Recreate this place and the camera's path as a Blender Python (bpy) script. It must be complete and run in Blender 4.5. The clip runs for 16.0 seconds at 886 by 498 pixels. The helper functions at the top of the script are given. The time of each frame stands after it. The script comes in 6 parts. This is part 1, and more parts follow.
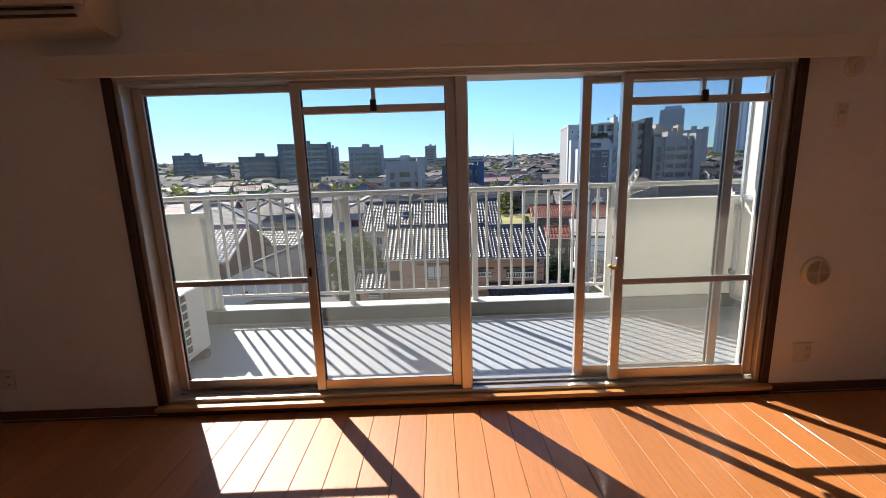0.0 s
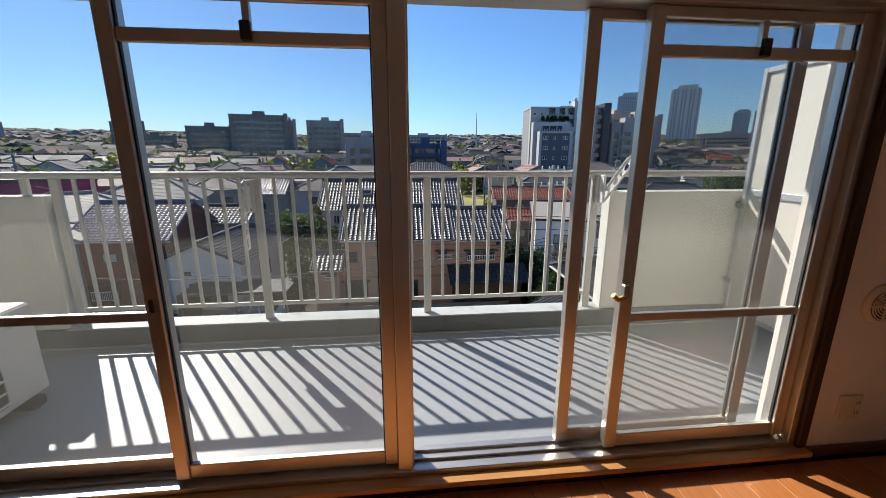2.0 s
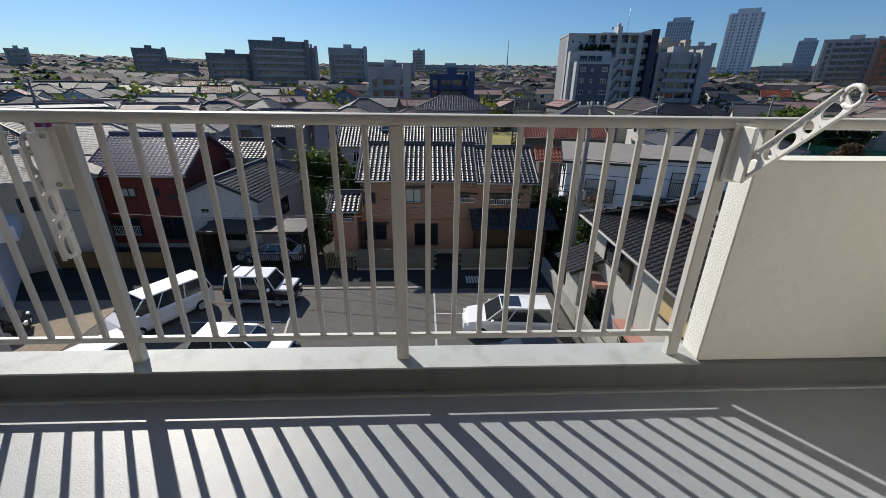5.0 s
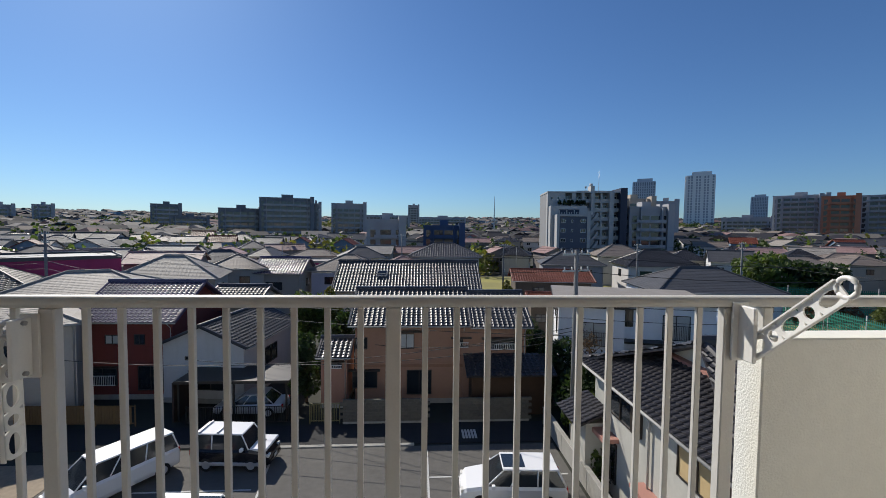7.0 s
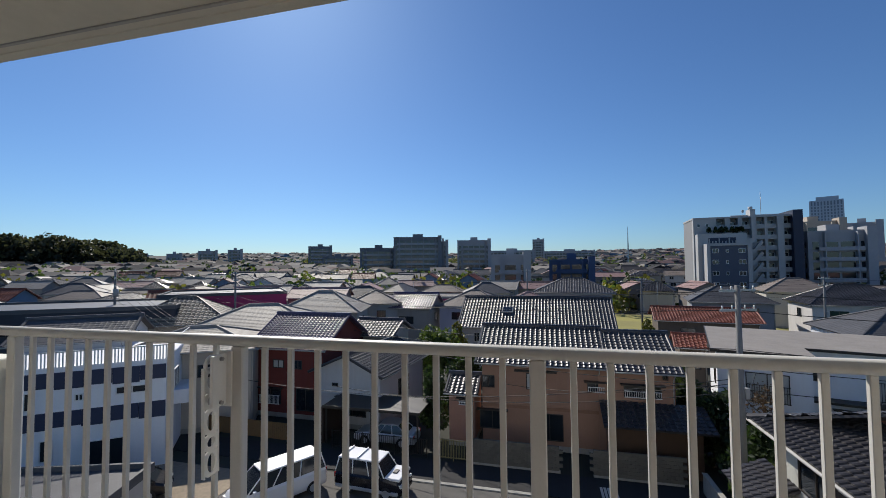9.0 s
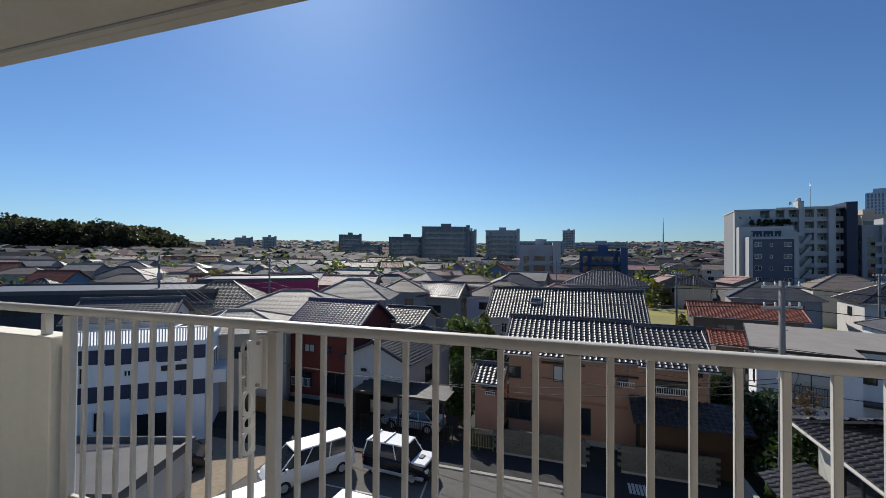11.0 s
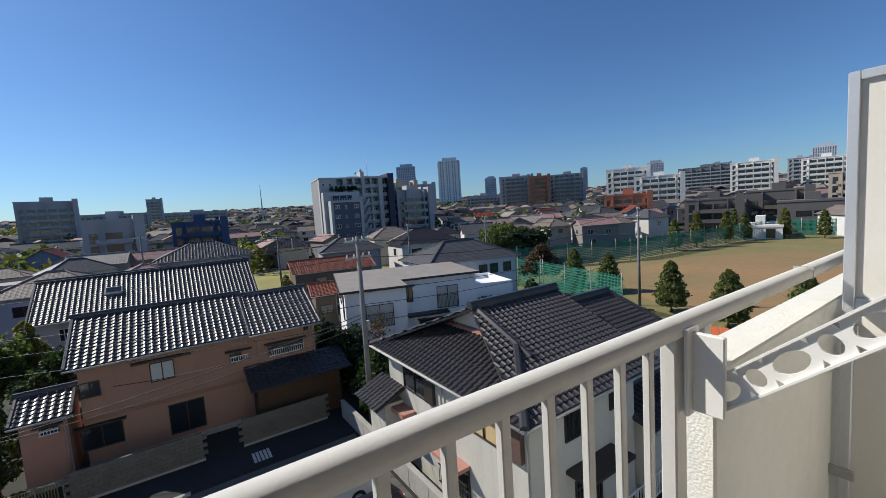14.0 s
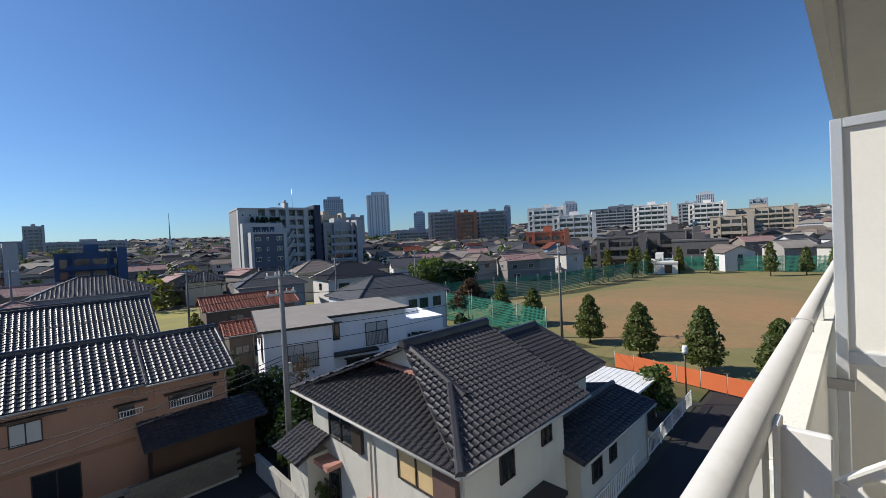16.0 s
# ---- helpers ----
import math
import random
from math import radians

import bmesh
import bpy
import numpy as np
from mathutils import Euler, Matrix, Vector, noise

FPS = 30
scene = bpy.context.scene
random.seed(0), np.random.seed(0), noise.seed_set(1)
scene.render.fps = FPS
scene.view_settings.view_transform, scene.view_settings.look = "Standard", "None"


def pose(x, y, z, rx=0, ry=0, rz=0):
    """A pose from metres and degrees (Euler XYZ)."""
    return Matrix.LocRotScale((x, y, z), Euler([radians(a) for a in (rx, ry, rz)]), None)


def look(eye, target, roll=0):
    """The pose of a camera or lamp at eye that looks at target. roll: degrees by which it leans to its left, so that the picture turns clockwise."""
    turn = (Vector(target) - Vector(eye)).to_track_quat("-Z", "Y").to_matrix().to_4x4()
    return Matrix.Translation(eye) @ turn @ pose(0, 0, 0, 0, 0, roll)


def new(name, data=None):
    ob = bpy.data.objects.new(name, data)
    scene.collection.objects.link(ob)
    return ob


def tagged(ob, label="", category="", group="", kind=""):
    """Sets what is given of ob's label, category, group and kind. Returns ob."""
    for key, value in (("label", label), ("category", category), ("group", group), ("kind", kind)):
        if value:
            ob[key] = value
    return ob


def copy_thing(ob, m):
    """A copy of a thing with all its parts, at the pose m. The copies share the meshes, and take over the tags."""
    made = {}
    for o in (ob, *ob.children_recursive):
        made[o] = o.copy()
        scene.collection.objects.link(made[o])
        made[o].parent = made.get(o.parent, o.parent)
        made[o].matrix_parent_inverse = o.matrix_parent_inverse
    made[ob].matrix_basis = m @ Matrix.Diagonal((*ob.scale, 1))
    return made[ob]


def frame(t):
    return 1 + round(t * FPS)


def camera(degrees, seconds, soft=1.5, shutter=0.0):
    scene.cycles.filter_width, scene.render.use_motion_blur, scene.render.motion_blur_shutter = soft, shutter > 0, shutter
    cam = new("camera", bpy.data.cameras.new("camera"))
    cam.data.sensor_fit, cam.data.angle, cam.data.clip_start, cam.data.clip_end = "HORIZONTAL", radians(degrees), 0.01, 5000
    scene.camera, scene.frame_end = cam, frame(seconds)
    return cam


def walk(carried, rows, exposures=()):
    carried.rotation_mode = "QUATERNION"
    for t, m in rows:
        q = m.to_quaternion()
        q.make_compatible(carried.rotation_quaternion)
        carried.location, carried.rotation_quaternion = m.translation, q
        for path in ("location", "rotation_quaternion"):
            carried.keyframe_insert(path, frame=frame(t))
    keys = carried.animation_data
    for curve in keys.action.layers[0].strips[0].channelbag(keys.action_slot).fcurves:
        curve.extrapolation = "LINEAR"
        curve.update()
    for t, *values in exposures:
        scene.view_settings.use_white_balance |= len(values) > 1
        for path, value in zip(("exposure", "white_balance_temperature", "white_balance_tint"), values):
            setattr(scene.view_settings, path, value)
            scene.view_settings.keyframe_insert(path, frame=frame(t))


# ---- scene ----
cam = camera(94.9, 16.0, soft=0.85)

PATH = [
    (0, (-0.082, -2.22, 1.365), (-0.06, -0.256, 0.988), -1.8),
    (0.5, (0.018, -2.092, 1.362), (0.077, -0.138, 0.941), -1.2),
    (1, (0.032, -1.941, 1.342), (0.138, 0.004, 0.892), -0.6),
    (1.5, (0.018, -1.706, 1.379), (0.17, 0.232, 0.911), -0.2),
    (2, (0.06, -1.404, 1.365), (0.268, 0.527, 0.886), 0.2),
    (2.5, (0.138, -1.033, 1.383), (0.37, 0.89, 0.883), 0.4),
    (3, (0.184, -0.702, 1.373), (0.429, 1.208, 0.831), 0.6),
    (3.5, (0.32, -0.433, 1.341), (0.469, 1.437, 0.647), 0.8),
    (3.7, (0.368, -0.345, 1.32), (0.457, 1.481, 0.508), 0.9),
    (5.8, (0.357, 0.035, 1.328), (0.446, 1.936, 0.71), 0.7),
    (6, (0.354, 0.033, 1.374), (0.459, 1.972, 0.894), 0.5),
    (6.5, (0.339, 0.056, 1.44), (0.482, 2.039, 1.222), 0.7),
    (7, (0.348, 0.077, 1.447), (0.469, 2.071, 1.354), 0.6),
    (7.5, (0.33, 0.151, 1.44), (0.365, 2.151, 1.404), 0.2),
    (8, (0.299, 0.099, 1.467), (0.178, 2.096, 1.469), 0.1),
    (8.5, (0.276, 0.132, 1.483), (-0.037, 2.107, 1.523), -0.0),
    (9, (0.287, 0.128, 1.486), (-0.193, 2.068, 1.566), -0.5),
    (11.5, (0.241, 0.164, 1.488), (-0.373, 2.067, 1.487), 0.3),
    (12, (0.208, 0.248, 1.489), (-0.3, 2.182, 1.438), -0.0),
    (12.5, (0.234, 0.468, 1.489), (-0.137, 2.431, 1.397), -1.4),
    (13, (0.326, 0.698, 1.489), (0.339, 2.693, 1.348), -2.3),
    (13.5, (0.391, 0.871, 1.525), (1.044, 2.754, 1.358), -3.3),
    (14, (0.509, 1.042, 1.514), (1.624, 2.692, 1.327), -3.7),
    (14.5, (0.621, 1.203, 1.512), (1.98, 2.660, 1.333), -3.4),
    (15, (0.677, 1.325, 1.531), (2.143, 2.678, 1.387), -3.0),
    (15.5, (0.646, 1.387, 1.536), (2.124, 2.732, 1.447), -2.5),
    (16, (0.586, 1.402, 1.554), (1.983, 2.831, 1.514), -2.8),
]
walk(cam, [(t, look(e, a, r)) for t, e, a, r in PATH],
     [(0.0, 1.13), (1.5, 0.75), (2.5, 0.4), (3.5, 0.1), (6.0, -0.05), (12.5, -0.05), (14.5, 0.12), (16.0, 0.15)])
# ---------- world, sun, exposure ----------
SUN_AZ, SUN_EL = radians(36.0), radians(38.5)          # to the left of straight ahead, above the horizon
world = bpy.data.worlds.new("sky_world")
scene.world = world
world.use_nodes = True
wn = world.node_tree
sky = wn.nodes.new("ShaderNodeTexSky")
sky.sky_type, sky.sun_disc = "NISHITA", False
sky.sun_elevation, sky.sun_rotation = SUN_EL, -SUN_AZ
sky.air_density, sky.dust_density, sky.ozone_density = 1.0, 0.3, 3.0
tint = wn.nodes.new("ShaderNodeMix")
tint.data_type, tint.blend_type = "RGBA", "MULTIPLY"
tint.inputs[0].default_value, tint.inputs[7].default_value = 1.0, (0.66, 0.93, 1.25, 1)
wn.links.new(sky.outputs[0], tint.inputs[6])
wn.links.new(tint.outputs[2], wn.nodes["Background"].inputs[0])
wn.nodes["Background"].inputs[1].default_value = 0.078
sun_dir = Vector((-math.sin(SUN_AZ) * math.cos(SUN_EL), math.cos(SUN_AZ) * math.cos(SUN_EL), math.sin(SUN_EL)))
sun = new("sun", bpy.data.lights.new("sun", "SUN"))
sun.data.energy, sun.data.angle, sun.data.color = 5.0, radians(0.5), (1.0, 0.94, 0.85)
sun.matrix_world = look(sun_dir * 50, (0, 0, 0))

# ---------- materials ----------
MATS = {}


def mat(name, col, rough=0.7, var=0.12, scale=6.0, bump=0.0, bscale=60.0, metal=0.0, spec=0.5, island=0.0, objrand=0.0, stain=0.0):
    """Painted or natural surface: base colour with two scales of variation, fine relief and dirt."""
    if name in MATS:
        return MATS[name]
    m = bpy.data.materials.new(name)
    m.use_nodes = True
    nt = m.node_tree
    b = nt.nodes["Principled BSDF"]
    b.inputs["Roughness"].default_value, b.inputs["Metallic"].default_value = rough, metal
    b.inputs["Specular IOR Level"].default_value = spec
    tc = nt.nodes.new("ShaderNodeTexCoord")
    n1 = nt.nodes.new("ShaderNodeTexNoise")
    n1.inputs["Scale"].default_value, n1.inputs["Detail"].default_value = scale, 5
    n2 = nt.nodes.new("ShaderNodeTexNoise")
    n2.inputs["Scale"].default_value, n2.inputs["Detail"].default_value = scale * 9, 4
    for n in (n1, n2):
        nt.links.new(tc.outputs["Object"], n.inputs["Vector"])
    add = nt.nodes.new("ShaderNodeMath")
    add.operation = "ADD"
    nt.links.new(n1.outputs[0], add.inputs[0])
    nt.links.new(n2.outputs[0], add.inputs[1])
    last = add.outputs[0]
    for on, node, out, amount in ((island, "ShaderNodeNewGeometry", "Random Per Island", island), (objrand, "ShaderNodeObjectInfo", "Random", objrand)):
        if on:
            g = nt.nodes.new(node)
            ma = nt.nodes.new("ShaderNodeMath")
            ma.operation = "MULTIPLY_ADD"
            ma.inputs[1].default_value = amount * 2
            nt.links.new(g.outputs[out], ma.inputs[0])
            nt.links.new(last, ma.inputs[2])
            sb = nt.nodes.new("ShaderNodeMath")
            sb.operation = "SUBTRACT"
            sb.inputs[1].default_value = amount
            nt.links.new(ma.outputs[0], sb.inputs[0])
            last = sb.outputs[0]
    mr = nt.nodes.new("ShaderNodeMapRange")
    mr.inputs[1].default_value, mr.inputs[2].default_value = 0.5, 1.5
    mr.inputs[3].default_value, mr.inputs[4].default_value = 1 - var, 1 + var
    mr.clamp = False
    nt.links.new(last, mr.inputs[0])
    mul = nt.nodes.new("ShaderNodeMix")
    mul.data_type, mul.blend_type = "RGBA", "MULTIPLY"
    mul.inputs[0].default_value = 1
    mul.inputs[6].default_value = (*col, 1)
    nt.links.new(mr.outputs[0], mul.inputs[7])
    out = mul.outputs[2]
    if stain:
        n3 = nt.nodes.new("ShaderNodeTexNoise")
        n3.inputs["Scale"].default_value, n3.inputs["Detail"].default_value = scale * 0.6, 8
        mp = nt.nodes.new("ShaderNodeMapping")
        mp.inputs["Scale"].default_value = (3, 3, 0.35)
        nt.links.new(tc.outputs["Object"], mp.inputs[0])
        nt.links.new(mp.outputs[0], n3.inputs["Vector"])
        r = nt.nodes.new("ShaderNodeMapRange")
        r.inputs[1].default_value, r.inputs[2].default_value = 0.52, 0.75
        r.inputs[4].default_value = stain
        nt.links.new(n3.outputs[0], r.inputs[0])
        mx = nt.nodes.new("ShaderNodeMix")
        mx.data_type = "RGBA"
        nt.links.new(r.outputs[0], mx.inputs[0])
        nt.links.new(out, mx.inputs[6])
        mx.inputs[7].default_value = (col[0] * 0.45, col[1] * 0.42, col[2] * 0.38, 1)
        out = mx.outputs[2]
    nt.links.new(out, b.inputs["Base Color"])
    if bump:
        n4 = nt.nodes.new("ShaderNodeTexNoise")
        n4.inputs["Scale"].default_value, n4.inputs["Detail"].default_value = bscale, 6
        nt.links.new(tc.outputs["Object"], n4.inputs["Vector"])
        bp = nt.nodes.new("ShaderNodeBump")
        bp.inputs["Strength"].default_value, bp.inputs["Distance"].default_value = bump, 0.01
        nt.links.new(n4.outputs[0], bp.inputs["Height"])
        nt.links.new(bp.outputs[0], b.inputs["Normal"])
    MATS[name] = m
    return m


def glass_mat(name, tint, rough=0.0, dust=0.022):
    m = bpy.data.materials.new(name)
    m.use_nodes = True
    nt = m.node_tree
    nt.nodes.remove(nt.nodes["Principled BSDF"])
    tr, gl, mix, lw, pw = (nt.nodes.new("ShaderNode" + n) for n in ("BsdfTransparent", "BsdfGlossy", "MixShader", "LayerWeight", "Math"))
    tr.inputs[0].default_value = (*tint, 1)
    gl.inputs["Roughness"].default_value = rough
    pw.operation = "POWER"
    pw.inputs[1].default_value = 4.0
    sc = nt.nodes.new("ShaderNodeMath")
    sc.operation = "MULTIPLY_ADD"
    sc.inputs[1].default_value, sc.inputs[2].default_value = 0.5, 0.03
    lw.inputs[0].default_value = 0.5
    nt.links.new(lw.outputs["Facing"], pw.inputs[0])
    nt.links.new(pw.outputs[0], sc.inputs[0])
    nt.links.new(sc.outputs[0], mix.inputs[0])
    nt.links.new(tr.outputs[0], mix.inputs[1])
    nt.links.new(gl.outputs[0], mix.inputs[2])
    du, mx = nt.nodes.new("ShaderNodeBsdfTranslucent"), nt.nodes.new("ShaderNodeMixShader")
    du.inputs[0].default_value = (0.8, 0.76, 0.66, 1)
    no, mr = nt.nodes.new("ShaderNodeTexNoise"), nt.nodes.new("ShaderNodeMapRange")
    no.inputs["Scale"].default_value = 1.5
    mr.inputs[3].default_value, mr.inputs[4].default_value = dust * 0.4, dust * 1.6
    nt.links.new(no.outputs[0], mr.inputs[0])
    nt.links.new(mr.outputs[0], mx.inputs[0])
    nt.links.new(mix.outputs[0], mx.inputs[1])
    nt.links.new(du.outputs[0], mx.inputs[2])
    nt.links.new(mx.outputs[0], nt.nodes["Material Output"].inputs[0])
    MATS[name] = m
    return m


def wood_mat(name, col, rough, grain=(40, 3, 3), rand=0.25, coat=0.0):
    m = mat(name, col, rough, 0.22, 2.0, 0.15, 200, objrand=rand)
    nt = m.node_tree
    tex = [n for n in nt.nodes if n.type == "TEX_NOISE"]
    mp = nt.nodes.new("ShaderNodeMapping")
    mp.inputs["Scale"].default_value = grain
    tc = [n for n in nt.nodes if n.type == "TEX_COORD"][0]
    nt.links.new(tc.outputs["Object"], mp.inputs[0])
    for n in tex:
        nt.links.new(mp.outputs[0], n.inputs["Vector"])
    nt.nodes["Principled BSDF"].inputs["Coat Weight"].default_value = coat
    nt.nodes["Principled BSDF"].inputs["Coat Roughness"].default_value = 0.12
    return m


PLASTER = mat("wall_paper", (0.90, 0.85, 0.77), 0.85, 0.05, 3, 0.25, 250)
CEIL = mat("ceiling_paper", (0.88, 0.84, 0.78), 0.9, 0.04, 3, 0.2, 200)
FLOORWOOD = wood_mat("plank_wood", (0.42, 0.155, 0.046), 0.45, (30, 2.2, 3), 0.3, 0.10)
DARKWOOD = wood_mat("dark_trim_wood", (0.045, 0.017, 0.009), 0.45, (3, 3, 30), 0.1)
SILLWOOD = wood_mat("sill_wood", (0.46, 0.22, 0.07), 0.4, (2, 30, 30), 0.1)
ALU = mat("brushed_aluminium", (0.62, 0.58, 0.53), 0.36, 0.06, 10, 0.05, 300, metal=0.85)
ALU_OUT = mat("silver_aluminium", (0.62, 0.64, 0.66), 0.4, 0.06, 10, metal=0.5)
RUBBER = mat("black_seal", (0.02, 0.02, 0.02), 0.6, 0.1)
IVORY = mat("ivory_plastic", (0.78, 0.69, 0.55), 0.45, 0.03, 8)
WHITEPL = mat("white_plastic", (0.74, 0.72, 0.66), 0.4, 0.04, 8)
RAILPAINT = mat("rail_paint", (0.64, 0.62, 0.57), 0.42, 0.05, 12, 0.05, 150, stain=0.12)
BRACKET = mat("bracket_paint", (0.80, 0.79, 0.75), 0.38, 0.05, 12, stain=0.1)
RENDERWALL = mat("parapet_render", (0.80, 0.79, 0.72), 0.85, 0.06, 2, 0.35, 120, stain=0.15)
BALFLOOR = mat("balcony_sheet", (0.30, 0.32, 0.345), 0.45, 0.07, 4, 0.12, 180, stain=0.15)
# kerb in two tones: shaded face darker, sunlit top paler, both stained
KERBFACE = mat("kerb_face_shaded", (0.17, 0.18, 0.18), 0.6, 0.1, 5, 0.15, 90, stain=0.35)
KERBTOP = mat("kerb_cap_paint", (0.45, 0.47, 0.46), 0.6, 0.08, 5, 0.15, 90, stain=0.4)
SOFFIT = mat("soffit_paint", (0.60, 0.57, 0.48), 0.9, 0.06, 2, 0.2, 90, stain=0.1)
STEEL = mat("grey_steel", (0.45, 0.45, 0.45), 0.4, 0.1, metal=0.8)
BRASS = mat("brass", (0.6, 0.42, 0.15), 0.35, 0.08, metal=0.9)
GLASS = glass_mat("window_glass", (0.90, 0.905, 0.90))
DARKGLASS = mat("dark_glass", (0.02, 0.025, 0.03), 0.08, 0.1, 3, spec=0.8)
BLINDGLASS = mat("blind_behind_glass", (0.45, 0.47, 0.46), 0.25, 0.08, 3)
# sunlit and shaded asphalt: lot colour raised for sun, lane colour near black for shade
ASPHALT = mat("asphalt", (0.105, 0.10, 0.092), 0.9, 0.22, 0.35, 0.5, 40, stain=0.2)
ROADSHADE = mat("road_asphalt_shaded", (0.022, 0.022, 0.024), 0.9, 0.2, 0.3, 0.5, 40)
# ground colour taken near black to deepen the shade between houses
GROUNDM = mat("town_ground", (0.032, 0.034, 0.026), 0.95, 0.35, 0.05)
DIRT = mat("dry_ground", (0.27, 0.22, 0.16), 0.95, 0.3, 0.5, 0.5, 20)
LINE = mat("white_line", (0.5, 0.5, 0.48), 0.8, 0.15, 3)
CONC = mat("concrete", (0.34, 0.33, 0.30), 0.9, 0.15, 1, 0.4, 30, stain=0.3)
# block colour lowered for the deep shade along the lane
BLOCK = mat("concrete_block", (0.13, 0.12, 0.10), 0.92, 0.2, 1.5, 0.5, 40, objrand=0.25, stain=0.3)
TRUNK = mat("bark", (0.11, 0.075, 0.05), 0.95, 0.3, 4, 0.6, 30)
CARWHITE = mat("car_white", (0.80, 0.80, 0.80), 0.25, 0.01, 2)
CARBLACK = mat("car_black", (0.012, 0.012, 0.016), 0.2, 0.05, 2)
CARSILVER = mat("car_silver", (0.55, 0.57, 0.60), 0.3, 0.02, metal=0.4)
TYRE = mat("tyre", (0.018, 0.018, 0.018), 0.85, 0.1)
REDLAMP = mat("tail_lamp", (0.35, 0.02, 0.02), 0.2, 0.05)
DARKFRAME = mat("bronze_frame", (0.03, 0.024, 0.02), 0.5, 0.1)
WHITEFRAME = mat("white_frame", (0.72, 0.72, 0.7), 0.5, 0.05)
NAVY = mat("navy_cladding", (0.02, 0.03, 0.075), 0.5, 0.08)
PIPE = mat("grey_pipe", (0.38, 0.37, 0.35), 0.6, 0.1)
RUST = mat("rust_brown_metal", (0.19, 0.075, 0.055), 0.7, 0.15)


def leaf_mat(name, c, var=0.5):
    m = mat(name, c, 0.6, 0.35, 0.8, island=var)
    nt = m.node_tree
    b = nt.nodes["Principled BSDF"]
    tl, mx, br = (nt.nodes.new("ShaderNode" + k) for k in ("BsdfTranslucent", "MixShader", "HueSaturation"))
    br.inputs["Saturation"].default_value, br.inputs["Value"].default_value = 1.15, 1.5
    nt.links.new(b.inputs["Base Color"].links[0].from_socket, br.inputs["Color"])
    nt.links.new(br.outputs[0], tl.inputs[0])
    mx.inputs[0].default_value = 0.4
    nt.links.new(b.outputs[0], mx.inputs[1])
    nt.links.new(tl.outputs[0], mx.inputs[2])
    nt.links.new(mx.outputs[0], nt.nodes["Material Output"].inputs[0])
    return m


LEAF = [leaf_mat("leaf_dark", (0.03, 0.05, 0.015)), leaf_mat("leaf_mid", (0.085, 0.12, 0.03)),
        leaf_mat("leaf_yellow", (0.13, 0.13, 0.03)), leaf_mat("leaf_brown", (0.075, 0.05, 0.028)), leaf_mat("leaf_park", (0.115, 0.14, 0.042))]


def ground_mix(name, a, b, scale, lo, hi):
    m = mat(name, a, 0.95, 0.15, 0.8, 0.3, 15)
    nt = m.node_tree
    mulb = [n for n in nt.nodes if n.type == "MIX"][0]
    tc = [n for n in nt.nodes if n.type == "TEX_COORD"][0]
    n = nt.nodes.new("ShaderNodeTexNoise")
    n.inputs["Scale"].default_value, n.inputs["Detail"].default_value = scale, 6
    nt.links.new(tc.outputs["Object"], n.inputs["Vector"])
    r = nt.nodes.new("ShaderNodeMapRange")
    r.inputs[1].default_value, r.inputs[2].default_value = lo, hi
    nt.links.new(n.outputs[0], r.inputs[0])
    mx = nt.nodes.new("ShaderNodeMix")
    mx.data_type = "RGBA"
    mx.inputs[6].default_value, mx.inputs[7].default_value = (*a, 1), (*b, 1)
    nt.links.new(r.outputs[0], mx.inputs[0])
    nt.links.new(mx.outputs[2], mulb.inputs[6])
    return m


FIELDSOIL = ground_mix("field_soil", (0.30, 0.18, 0.08), (0.22, 0.165, 0.07), 0.06, 0.4, 0.7)
FIELDGRASS = ground_mix("field_grass", (0.15, 0.155, 0.05), (0.23, 0.18, 0.075), 0.05, 0.4, 0.65)
PARKGRASS = ground_mix("rough_grass", (0.07, 0.085, 0.025), (0.17, 0.115, 0.05), 0.3, 0.4, 0.65)
YELLOWGRASS = ground_mix("dry_lawn", (0.30, 0.27, 0.07), (0.22, 0.2, 0.07), 0.1, 0.4, 0.65)


